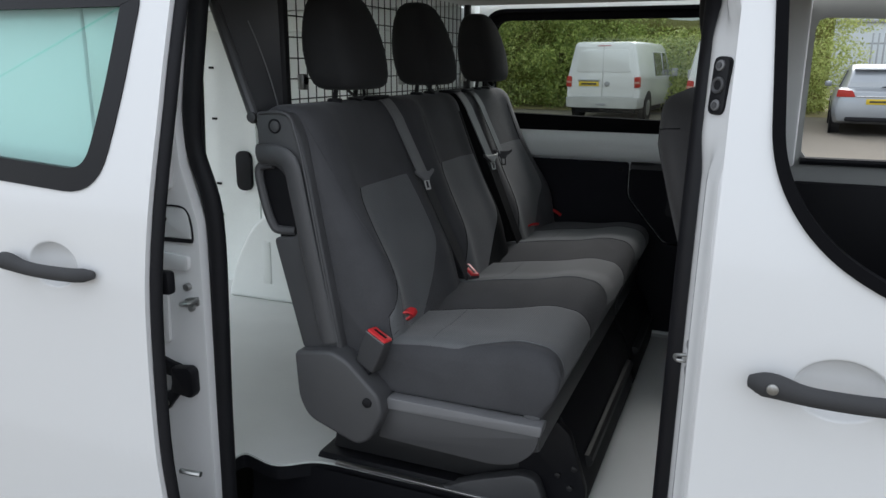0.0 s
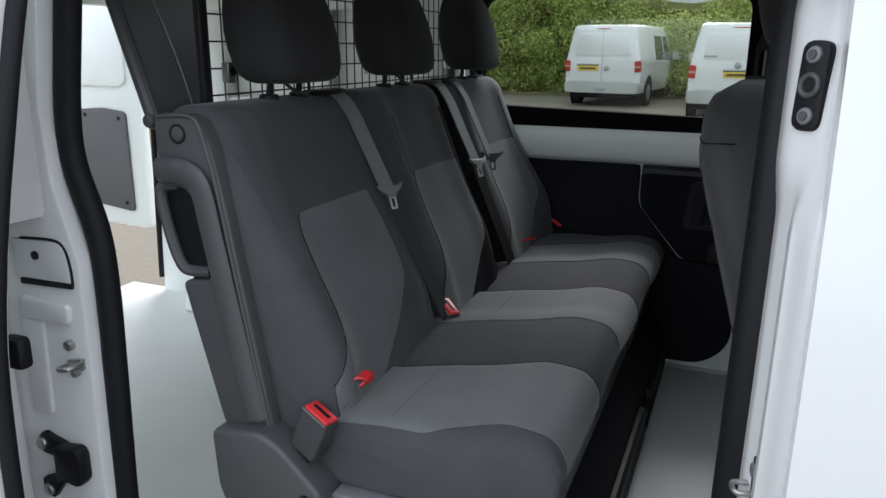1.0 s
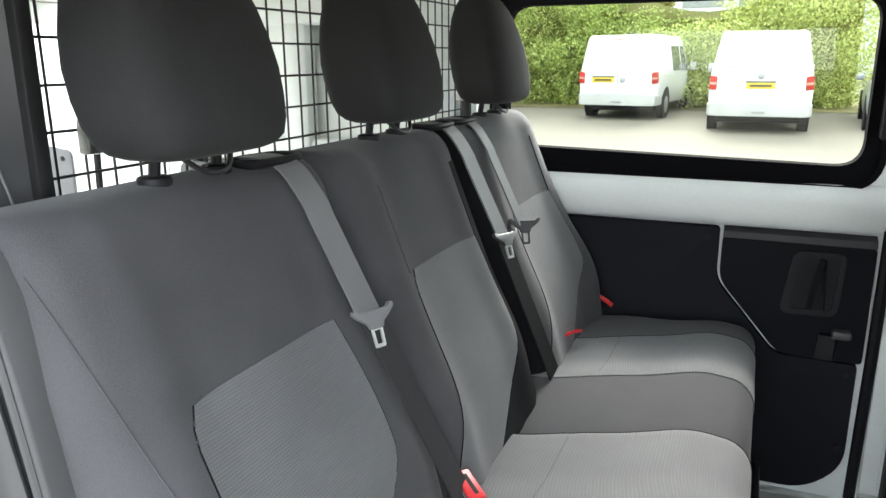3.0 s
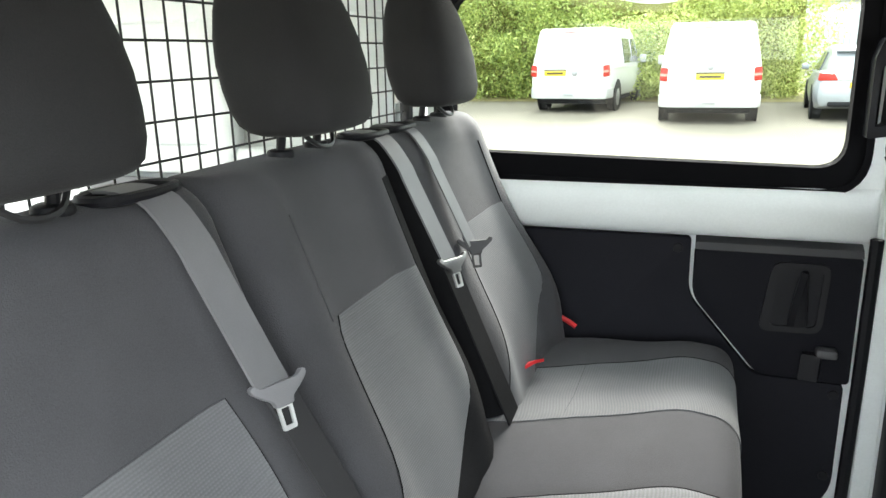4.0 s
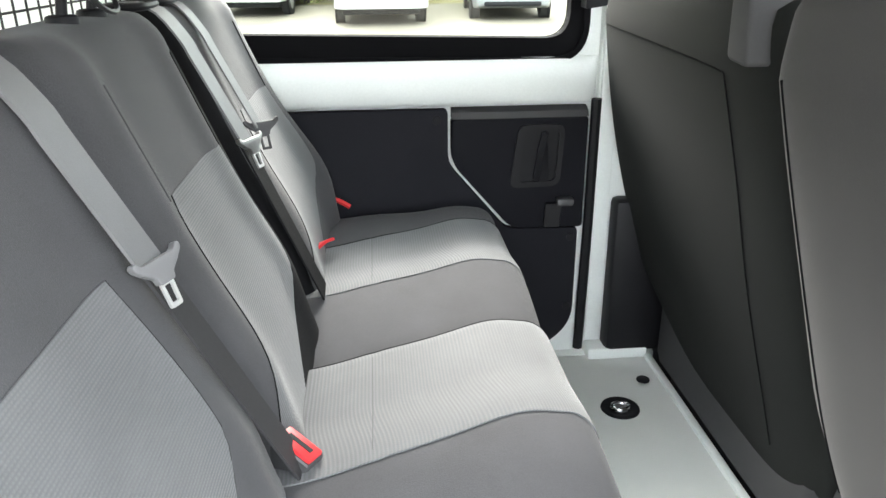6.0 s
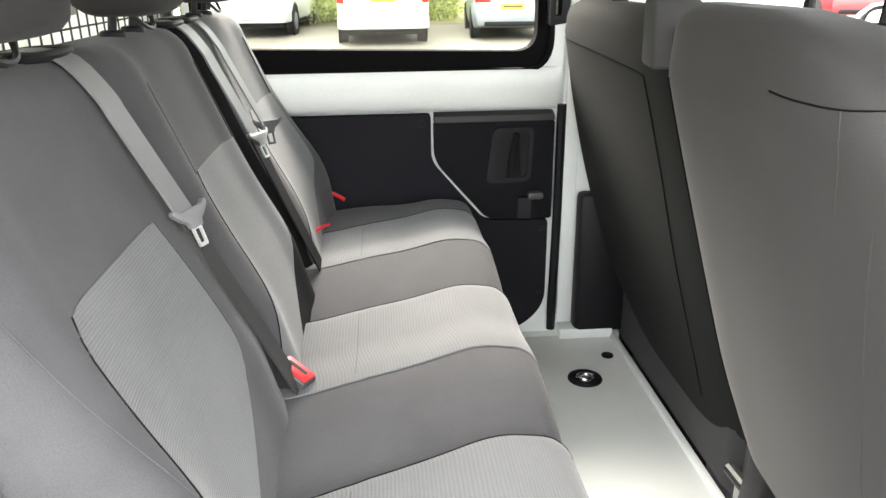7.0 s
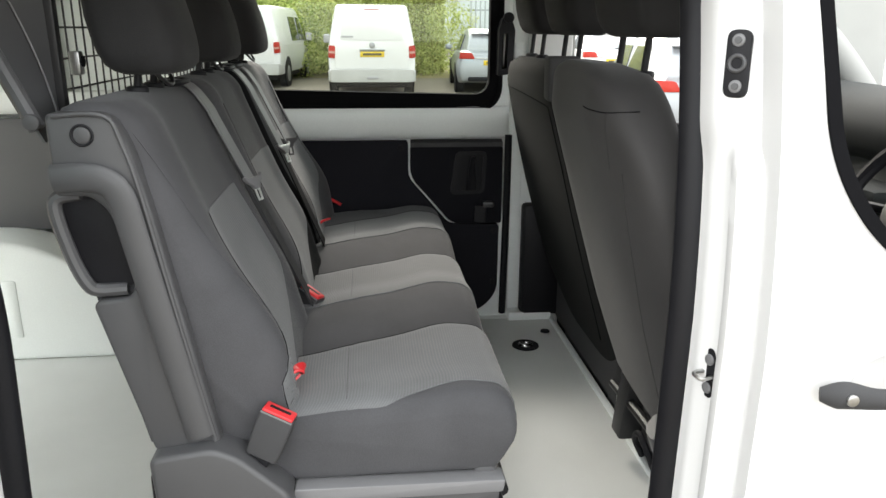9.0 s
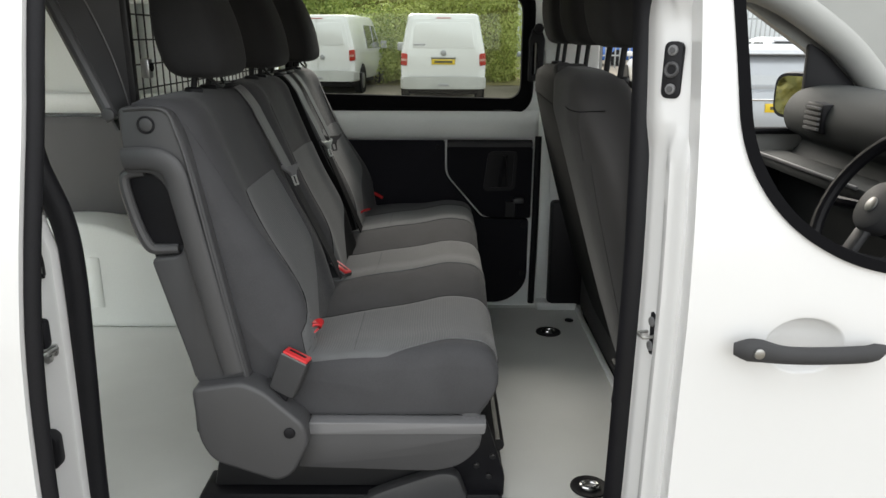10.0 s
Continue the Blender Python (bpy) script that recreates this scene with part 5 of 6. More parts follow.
# dashboard, steering wheel, cab sides
PALE_TRIM = mat("greige_pillar_trim", (0.36, 0.365, 0.35), 0.85, var=0.06, scale=6, fine=600, bump=0.3)
DASHP = mat("grey_dashboard_plastic", (0.030, 0.033, 0.033), 0.8, spec=0.25, var=0.1, scale=6, fine=1000, bump=0.3, dist=0.0005)
dash = thing("dashboard", "dark grey moulded dashboard with air vents", "dashboard", (1.0, 0.95, 1.1))
dprof = smooth_line([(0.90, 1.02), (0.88, 1.15), (0.91, 1.24), (0.95, 1.30), (0.885, 1.345), (0.87, 1.42), (0.93, 1.485), (1.10, 1.50), (1.42, 1.45)], 5)
part("dash_body", loft([[(p.x + 0.05 * abs((y - 0.95) / 0.8) ** 3, y, p.y) for p in dprof] + [(1.4, y, 1.0)] for y in lin(0.14, 1.72, 16)]), DASHP, dash)
for y0 in (1.33, 0.22):
    v = part("vent_frame", box((0.862, y0, 1.362), (0.90, y0 + 0.12, 1.462), 0.008), BLACK, dash)
    for i in range(5):
        part("vent_slat", box((0.854, y0 + 0.012, 1.374 + i * 0.017), (0.868, y0 + 0.108, 1.382 + i * 0.017)), TRIMP, v)
part("dash_shelf", box((0.80, 0.9, 1.215), (0.93, 1.70, 1.26), 0.015), DASHP, dash)
part("dash_rail", box((0.792, 0.95, 1.252), (0.80, 1.65, 1.264), 0.003), TRIMP, dash)
wheel = thing("steering_wheel", "black three-spoke steering wheel", "steering wheel", (0.62, 0.50, 1.30))
wm = pose(0.605, 0.53, 1.30, 0, -62, 0)
rim = tube([(0.185 * math.cos(u), 0.185 * math.sin(u), 0) for u in lin(0, 2 * math.pi * 35 / 36, 36)], 0.016, 10, True)
rim.transform(wm)
part("rim", rim, BLACK, wheel)
hub = disc((0, 0, -0.015), (0, 0, 1), 0.062, 0.05, 24, 0.012)
hub.transform(wm)
hb = part("hub", hub, GREYP, wheel)
bad = disc((0, 0, 0.012), (0, 0, 1), 0.018, 0.004, 16, 0.001)
bad.transform(wm)
part("badge", bad, STEEL, hb, "small plain badge")
for an in (180, 0, 270):
    sp = box((0.05, -0.022, -0.02), (0.178, 0.022, 0.0), 0.008)
    sp.transform(wm @ pose(0, 0, 0, 0, 0, an))
    part("spoke", sp, GREYP, wheel)
part("column", tube([(0.63, 0.53, 1.285), (0.90, 0.53, 1.16)], 0.055, 14), BLACK, wheel)
part("stalk", tube([(0.66, 0.58, 1.28), (0.62, 0.74, 1.27)], [0.009, 0.014], 8), BLACK, wheel)
part("far_cab_door", pierced(rect(0.15, 0.4, 1.40, 1.88), round_poly([(0.22, 1.325), (1.03, 1.33), (1.03, 1.60), (0.74, 1.79), (0.22, 1.81)], 0.04), (0.60, 1.56), lambda x, z: 1.765, 0.05), PALE_TRIM, van, "grey lined inside of the far cab door")
part("far_door_card", box((0.2, 1.72, 0.45), (1.15, 1.764, 1.25), 0.015), BLACK, van)
part("far_window_seal", tube([(0.22, 1.757, 1.322), (1.10, 1.757, 1.326)], 0.014, 8), RUBBER, van)
part("windscreen_pillar", tube(smooth_line([(1.34, 1.73, 1.40), (1.20, 1.73, 1.56), (1.06, 1.72, 1.68), (0.82, 1.70, 1.82), (0.6, 1.68, 1.88)], 5), 0.055, 12), PALE_TRIM, van, "pale grey windscreen pillar trim")
part("quarter_trim", prism(round_poly([(0.99, 1.335), (1.23, 1.335), (1.18, 1.50), (1.06, 1.61), (0.985, 1.655)], 0.02), "y", 1.742, 1.764, 0.004), BLACK, van)
part("near_windscreen_pillar", tube(smooth_line([(1.30, 0.08, 1.25), (0.98, 0.10, 1.52), (0.60, 0.14, 1.86)], 5), 0.045, 12), WHITE, van)
part("bulk_front", box((1.35, 0.1, 0.36), (1.95, 1.78, 1.30), 0.1, 4), WHITE, van)
mir = thing("door_mirror", "black wing mirror with a bright glass", "mirror", (0.98, 1.95, 1.42))
mb = [superring(0, 0, 0, 0.085, 0.125, 28, 4), superring(0, 0, 0.03, 0.09, 0.13, 28, 4), superring(0, 0, 0.09, 0.07, 0.10, 28, 4)]
mm = pose(1.07, 1.985, 1.44, 0, 90, 30) @ Matrix.Diagonal((1.08, 0.78, 1, 1))
bmx = loft(mb)
bmx.transform(mm)
part("shell", bmx, BLACK, mir)
mirror_mat = bpy.data.materials.new("mirror_glass")
mirror_mat.use_nodes = True
pb = mirror_mat.node_tree.nodes["Principled BSDF"]
pb.inputs["Metallic"].default_value, pb.inputs["Roughness"].default_value, pb.inputs["Base Color"].default_value = 1.0, 0.03, (0.85, 0.87, 0.88, 1)
bmx = loft([superring(0, 0, -0.003, 0.074, 0.112, 28, 4), superring(0, 0, -0.001, 0.074, 0.112, 28, 4)])
bmx.transform(mm)
part("mirror_glass", bmx, mirror_mat, mir)
part("arm", tube([(1.08, 1.80, 1.33), (1.10, 1.95, 1.38)], 0.03, 8), BLACK, mir)
# ---- outside: ground, parked vehicles, hedge, building ----
SLOPE = 0.0135


def gz(y):
    """The car park rises gently towards the hedge."""
    return SLOPE * y


ASPHALT = mat("worn_pale_asphalt", (0.150, 0.131, 0.102), 0.92, var=0.16, scale=0.45, fine=30, bump=0.6, dist=0.012)
VERGE = mat("dry_grass_verge", (0.20, 0.17, 0.07), 0.95, var=0.4, scale=0.9, fine=18, bump=0.8, dist=0.03)
TYRE = mat("tyre_rubber", (0.025, 0.025, 0.026), 0.8, var=0.2, scale=8, fine=80, bump=0.3)
ALLOY = mat("grey_wheel_rim", (0.32, 0.32, 0.33), 0.4, 0.6, var=0.1, scale=10, fine=90, bump=0.1)
LAMP_RED = mat("red_tail_lamp", (0.36, 0.022, 0.012), 0.35, var=0.15, scale=8, fine=60, bump=0.1, spec=0.3)
LAMP_CLEAR = mat("pale_lamp_lens", (0.42, 0.20, 0.16), 0.3, var=0.1, scale=8, fine=60, bump=0.1, coat=0.6)
PLATE_Y = mat("yellow_number_plate", (0.62, 0.44, 0.02), 0.4, var=0.06, scale=10, fine=200, bump=0.05)
DARK_WIN = mat("dark_car_window", (0.03, 0.034, 0.036), 0.08, var=0.1, scale=3, fine=50, bump=0.02, coat=0.5)
# pale grey base colour stands in for sky reflected in the panes
PALE_WIN = mat("window_with_painted_sky", (0.30, 0.32, 0.33), 0.12, var=0.05, scale=3, fine=50, bump=0.02, coat=0.5)
# white greyed down: the shading along the bumper's lower edge is in the colour
BUMPER = mat("grey_white_bumper", (0.40, 0.40, 0.385), 0.5, var=0.12, scale=4, fine=60, bump=0.1)
SILVER = mat("silver_grey_car_paint", (0.30, 0.32, 0.34), 0.3, 0.4, var=0.05, scale=3, fine=200, bump=0.03, coat=0.5)
BLUE = mat("blue_car_paint", (0.03, 0.12, 0.42), 0.3, 0.1, var=0.05, scale=3, fine=200, bump=0.03, coat=0.5)
REDP = mat("red_car_paint", (0.35, 0.03, 0.035), 0.3, 0.1, var=0.05, scale=3, fine=200, bump=0.03, coat=0.5)
CLAD = mat("pale_wall_cladding", (0.62, 0.66, 0.68), 0.6, var=0.06, scale=0.5, fine=8, bump=0.1)
BARK = mat("grey_brown_bark", (0.12, 0.09, 0.065), 0.9, var=0.3, scale=3, fine=25, bump=0.8, dist=0.02)
FENCE = mat("galvanised_fence", (0.35, 0.37, 0.38), 0.5, 0.6, var=0.1, scale=6, fine=60, bump=0.1)

gr = bmesh.new()
gx = [-900, -300, -120, -60, -30, -15, -8, -4, 0, 4, 8, 15, 30, 60, 120, 300, 900]
gv = [[gr.verts.new((x, y, gz(y))) for y in gx] for x in gx]
for i in range(len(gx) - 1):
    for j in range(len(gx) - 1):
        gr.faces.new((gv[i][j], gv[i + 1][j], gv[i + 1][j + 1], gv[i][j + 1]))
tagged(part("ground", gr, ASPHALT, None, smooth=0), "worn pale grey-brown asphalt of a car park", "ground", kind="structure")
for name, x0, y0, x1, y1 in (("verge", -60, 21.2, 2.4, 60), ("verge", -60, -20, -9.5, 21.1)):
    bm = grid(lambda u, v: (x0 + (x1 - x0) * u + 0.25 * noise.noise((u * 40, v * 40, 3)), y0 + (y1 - y0) * v + 0.3 * noise.noise((u * 40, v * 40, 7)), gz(y0 + (y1 - y0) * v) + 0.02 + 0.10 * max(0.0, math.sin(math.pi * u)) * max(0.0, math.sin(math.pi * v))), lin(0, 1, 24), lin(0, 1, 24))
    tagged(part(name, bm, VERGE, None), "dry rough grass verge at the edge of the car park", "verge", kind="structure")


def wheel(parent, x, y, r, w, zb, m):
    bm = disc((x, y, zb + r), (1, 0, 0), r, w, 28, 0.02)
    bm.transform(m)
    ty = part("wheel", bm, TYRE, parent, "black tyre")
    bm = disc((x + math.copysign(w / 2 - 0.005, x), y, zb + r), (1, 0, 0), r * 0.62, 0.02, 20, 0.005)
    bm.transform(m)
    part("rim", bm, ALLOY, ty)


for wx in (-1.76, 1.30):
    for s in (-0.80, 0.80):
        wheel(van, s, -wx, 0.33, 0.2, 0.0, pose(0, 0.92, 0.0, 0, 0, 90))


def add(name, bm, m, material, parent, label=""):
    bm.transform(m)
    return part(name, bm, material, parent, label)


def body_ring(y, w, z0, z1, belt, top_w, r=0.10, n=6):
    """A rounded body section: straight below the belt line, leaning in above it."""
    pts = [(-w * 0.94, z0), (w * 0.94, z0), (w, z0 + 0.4 * (belt - z0)), (w, belt), (top_w, z1), (-top_w, z1), (-w, belt), (-w, z0 + 0.4 * (belt - z0))]
    return [(x, y, z) for x, z in round_poly(pts, [0.05, 0.05, 0.1, 0.15, r, r, 0.15, 0.1], n)]


def panel_van(at, yaw, label, barn=False):
    """A white panel van, tail towards -y; the origin lies on the ground under the middle of its tail."""
    o = thing("parked_van", label, "van", (*at, gz(at[1])), "parked white vans")
    m = pose(*at, gz(at[1]), 0, 0, yaw)
    secs = [(0.06, 0.86, 0.36, 1.86, 1.05, 0.66), (0.10, 0.93, 0.34, 1.93, 1.05, 0.74), (0.22, 0.95, 0.33, 1.955, 1.05, 0.77), (1.2, 0.955, 0.33, 1.97, 1.05, 0.78), (3.2, 0.955, 0.33, 1.965, 1.05, 0.78), (3.7, 0.955, 0.33, 1.90, 1.05, 0.74), (4.35, 0.94, 0.33, 1.14, 1.05, 0.80), (4.75, 0.88, 0.36, 0.98, 0.90, 0.74), (4.88, 0.74, 0.42, 0.86, 0.80, 0.62)]
    add("body", loft([body_ring(*s) for s in secs]), m, WHITE, o, "white painted bodywork")
    px = -0.35 if barn else 0.0
    # tailgate: raised pressing with a window-shaped panel, handle strip, badge
    tg = add("tailgate", prism(round_poly([(-0.80, 0.62), (0.80, 0.62), (0.83, 1.05), (0.68, 1.85), (-0.68, 1.85), (-0.83, 1.05)], 0.06), "y", 0.035, 0.075, 0.012), m, WHITE, o)
    add("pressed_panel", prism(round_poly([(-0.70, 1.22), (0.70, 1.22), (0.61, 1.76), (-0.61, 1.76)], 0.08), "y", 0.018, 0.037, 0.014), m, WHITE, tg)
    add("tailgate_handle", box((px - 0.28, 0.0, 1.005), (px + 0.28, 0.04, 1.04), 0.008), m, BUMPER, tg, "grey handle strip over the plate")
    # black strip added below the handle as its painted shadow
    add("handle_shade", box((px - 0.27, 0.012, 0.992), (px + 0.27, 0.036, 1.006)), m, RUBBER, tg)
    add("number_plate", box((px - 0.26, 0.018, 0.87), (px + 0.26, 0.034, 0.985), 0.004), m, PLATE_Y, tg, "yellow number plate with a plain dark bar")
    add("plate_bar", box((px - 0.20, 0.014, 0.905), (px + 0.20, 0.0185, 0.95)), m, mat_bar, tg)
    add("badge", disc((0.12 if barn else 0.0, 0.012, 0.93 if barn else 1.115), (0, 1, 0), 0.065, 0.02, 22, 0.006), m, ALLOY, tg, "round grey badge")
    if barn:
        add("door_gap", box((-0.006, 0.016, 0.62), (0.006, 0.036, 1.84)), m, BUMPER, tg)
    else:
        add("lettering_bar", box((-0.66, 0.012, 1.27), (-0.40, 0.017, 1.31)), m, ALLOY, tg)
    add("spoiler_lamp", box((-0.16, 0.03, 1.845), (0.16, 0.06, 1.865), 0.004), m, LAMP_RED, tg)
    for s in (-1, 1):
        l_ = add("tail_lamp", prism(round_poly([(s * 0.80, 0.84), (s * 0.945, 0.86), (s * 0.93, 1.12), (s * 0.79, 1.10)], 0.03), "y", 0.02, 0.16, 0.012), m, LAMP_RED, o, "red tail lamp")
        add("lamp_lens", prism([(s * 0.80, 0.94), (s * 0.93, 0.95), (s * 0.93, 1.0), (s * 0.80, 0.99)], "y", 0.012, 0.03), m, LAMP_CLEAR, l_)
        for y in (1.0, 4.0):
            wheel(o, s * 0.86, y, 0.33, 0.2, 0.0, m)
            add("wheel_arch", disc((s * 0.935, y, 0.36), (1, 0, 0), 0.40, 0.05, 28), m, RUBBER, o)
        for y0, y1 in ((1.75, 2.75), (2.85, 3.55)):
            q = [(y0, 1.12), (y1, 1.12), (y1 - 0.10 if y1 < 3 else y1 - 0.35, 1.72), (y0 + 0.04, 1.72)]
            bm = bmesh.new()
            f = lambda z: 0.957 - (z - 1.05) * 0.19 + 0.012
            a_ = [bm.verts.new((s * f(z), y, z)) for y, z in q]
            b_ = [bm.verts.new((s * (f(z) - 0.03), y, z)) for y, z in q]
            bm.faces.new(a_)
            bm.faces.new(b_[::-1])
            for i in range(4):
                bm.faces.new((a_[i - 1], a_[i], b_[i], b_[i - 1]))
            add("side_window", bm, m, DARK_WIN, o, "dark side window")
        add("door_mirror", box((s * 0.98, 3.62, 1.10), (s * 1.16, 3.74, 1.32), 0.04, 3), m, BUMPER, o)
        add("rear_reflector", box((s * 0.62, 0.0, 0.50), (s * 0.78, 0.03, 0.53), 0.004), m, LAMP_RED, o)
        add("side_rail", box((s * 0.955, 0.6, 1.02), (s * 0.968, 4.1, 1.04), 0.004), m, BUMPER, o)
    add("rear_bumper", loft([[(x, y, z) for x, z in round_poly([(-w, 0.34), (w, 0.34), (w, 0.60), (-w, 0.60)], 0.05)] for y, w in ((-0.02, 0.80), (0.0, 0.90), (0.10, 0.955), (0.45, 0.965))]), m, BUMPER, o, "grey-white rear bumper")
    add("tow_eye", box((-0.12, -0.035, 0.40), (0.12, -0.01, 0.46), 0.01), m, ALLOY, o)
    add("underside", box((-0.80, 0.3, 0.20), (0.80, 4.5, 0.36), 0.02), m, RUBBER, o)
    return o


def hatch_car(at, yaw, paint, label, length=4.3, width=0.88, height=1.47, estate=False, group="parked cars"):
    """A parked car, tail towards -y."""
    o = thing("parked_car", label, "car", (*at, gz(at[1])), group)
    m = pose(*at, gz(at[1]), 0, 0, yaw)
    w, L, h = width, length, height
    low = [(0.0, w * 0.80, 0.36, 0.70, 0.55, w * 0.76), (0.04, w * 0.90, 0.30, 0.90, 0.62, w * 0.84), (0.18, w * 0.97, 0.25, 0.98, 0.70, w * 0.88), (0.6, w, 0.23, 0.98, 0.72, w * 0.90), (L * 0.6, w, 0.23, 0.95, 0.72, w * 0.90), (L * 0.85, w * 0.97, 0.25, 0.86, 0.70, w * 0.84), (L * 0.96, w * 0.88, 0.28, 0.72, 0.60, w * 0.75), (L, w * 0.72, 0.34, 0.60, 0.52, w * 0.6)]
    add("body", loft([body_ring(*s, r=0.06) for s in low]), m, paint, o)
    t0 = 0.10 if estate else 0.20
    cab = [(t0, w * 0.74, 0.90, 0.98, 0.93, w * 0.70), (t0 + 0.25, w * 0.82, 0.90, h - 0.12, 0.95, w * 0.62), (t0 + 0.48, w * 0.86, 0.90, h - 0.02, 0.95, w * 0.64), (L * 0.38, w * 0.88, 0.90, h, 0.95, w * 0.66), (L * 0.52, w * 0.88, 0.90, h - 0.06, 0.95, w * 0.64), (L * 0.70, w * 0.84, 0.86, 0.94, 0.90, w * 0.74)]
    add("cabin", loft([body_ring(*s, r=0.08) for s in cab]), m, paint, o)
    # rear window on the slope, side windows
    def slope(u, v):
        z = 0.99 + (h - 0.17 - 0.99) * v
        y = t0 + 0.01 + 0.235 * v
        return ((2 * u - 1) * w * (0.70 - 0.10 * v), y - 0.012, z)
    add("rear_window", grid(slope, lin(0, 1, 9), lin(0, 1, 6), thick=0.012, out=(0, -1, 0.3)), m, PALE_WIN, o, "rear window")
    add("rear_wiper", tube([(0.0, t0 - 0.005, 1.0), (0.30, t0 + 0.0, 1.04)], 0.012, 6), m, RUBBER, o)
    add("roof_spoiler", box((-w * 0.60, t0 + 0.16, h - 0.13), (w * 0.60, t0 + 0.34, h - 0.10), 0.015), m, paint, o)
    for s in (-1, 1):
        for y0, y1 in ((0.75, L * 0.36), (L * 0.375, L * 0.58)):
            q = [(y0, 0.98), (y1, 0.97), (y1 - (0.05 if y1 < L * 0.4 else 0.28), h - 0.14), (y0 + 0.18, h - 0.14)]
            bm = bmesh.new()
            f = lambda z: w * 0.885 - (z - 0.95) * w * 0.42 + 0.012
            a_ = [bm.verts.new((s * f(z), y, z)) for y, z in q]
            b_ = [bm.verts.new((s * (f(z) - 0.03), y, z)) for y, z in q]
            bm.faces.new(a_)
            bm.faces.new(b_[::-1])
            for i in range(4):
                bm.faces.new((a_[i - 1], a_[i], b_[i], b_[i - 1]))
            add("side_window", bm, m, DARK_WIN, o)
        add("tail_lamp", prism(round_poly([(s * w * 0.52, 0.80), (s * w * 0.93, 0.80), (s * w * 0.90, 0.95), (s * w * 0.60, 0.93)], 0.03), "y", 0.0, 0.22, 0.01), m, LAMP_RED, o, "red tail lamp")
        for y in (L * 0.18, L * 0.80):
            wheel(o, s * (w - 0.11), y, 0.31, 0.2, 0.0, m)
            add("wheel_arch", disc((s * (w - 0.02), y, 0.33), (1, 0, 0), 0.37, 0.05, 26), m, RUBBER, o)
        add("door_mirror", box((s * (w + 0.01), L * 0.60, 0.95), (s * (w + 0.16), L * 0.60 + 0.1, 1.08), 0.03, 3), m, paint, o)
    add("chrome_strip", box((-w * 0.5, -0.005, 0.80), (w * 0.5, 0.03, 0.825), 0.004), m, CHROME, o)
    add("number_plate", box((-0.26, -0.012, 0.655), (0.26, 0.02, 0.765), 0.004), m, PLATE_Y, o, "yellow number plate with a plain dark bar")
    add("plate_bar", box((-0.20, -0.015, 0.69), (0.20, -0.0115, 0.73)), m, mat_bar, o)
    # black block added low on the tail in place of shade under the bumper
    add("bumper_shade", box((-w * 0.7, -0.02, 0.30), (w * 0.7, 0.1, 0.40), 0.03), m, RUBBER, o)
    return o


mat_bar = mat("dark_plate_bar", (0.06, 0.05, 0.02), 0.5)
panel_van((-3.50, 17.9), -5, "white panel van with dark side windows parked by the hedge", barn=True)
panel_van((-0.36, 15.7), 1, "white panel van parked tail-on beside another van")
hatch_car((2.45, 16.4), -4, SILVER, "silver-grey hatchback parked beyond the vans")
hatch_car((3.95, 8.3), -6, SILVER, "pale silver estate car parked near the van", 4.6, 0.91, 1.48, True)
hatch_car((5.6, 17.2), -3, WHITE, "white hatchback parked in the row")
hatch_car((8.6, 18.0), -3, SILVER, "silver car parked in the row")
hatch_car((8.4, 34.0), 84, BLUE, "bright blue car parked far across the yard")
hatch_car((11.8, 18.4), -4, REDP, "red car parked at the end of the row")
hatch_car((9.2, 10.0), -8, WHITE, "white car parked beside the silver estate", 4.5, 0.92, 1.6, True)

# ---- leaves ----
def leaf_mat(name, dark, light):
    m = bpy.data.materials.new(name)
    m.use_nodes = True
    n, l = m.node_tree.nodes, m.node_tree.links
    b = n["Principled BSDF"]
    geo, ramp = n.new("ShaderNodeNewGeometry"), n.new("ShaderNodeValToRGB")
    ramp.color_ramp.elements[0].color, ramp.color_ramp.elements[1].color = (*dark, 1), (*light, 1)
    l.new(geo.outputs["Random Per Island"], ramp.inputs[0])
    l.new(ramp.outputs[0], b.inputs["Base Color"])
    b.inputs["Roughness"].default_value = 0.55
    tl, mx = n.new("ShaderNodeBsdfTranslucent"), n.new("ShaderNodeMixShader")
    l.new(ramp.outputs[0], tl.inputs[0])
    mx.inputs[0].default_value = 0.35
    l.new(b.outputs[0], mx.inputs[1])
    l.new(tl.outputs[0], mx.inputs[2])
    l.new(mx.outputs[0], n["Material Output"].inputs[0])
    return m


LEAF = leaf_mat("green_leaves", (0.17, 0.24, 0.055), (0.53, 0.60, 0.18))
LEAF_PALE = leaf_mat("pale_yellow_green_leaves", (0.26, 0.32, 0.08), (0.62, 0.66, 0.24))
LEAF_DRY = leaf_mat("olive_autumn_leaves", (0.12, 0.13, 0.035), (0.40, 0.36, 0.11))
LEAF_DARK = leaf_mat("dark_woodland_leaves", (0.03, 0.045, 0.015), (0.12, 0.14, 0.05))


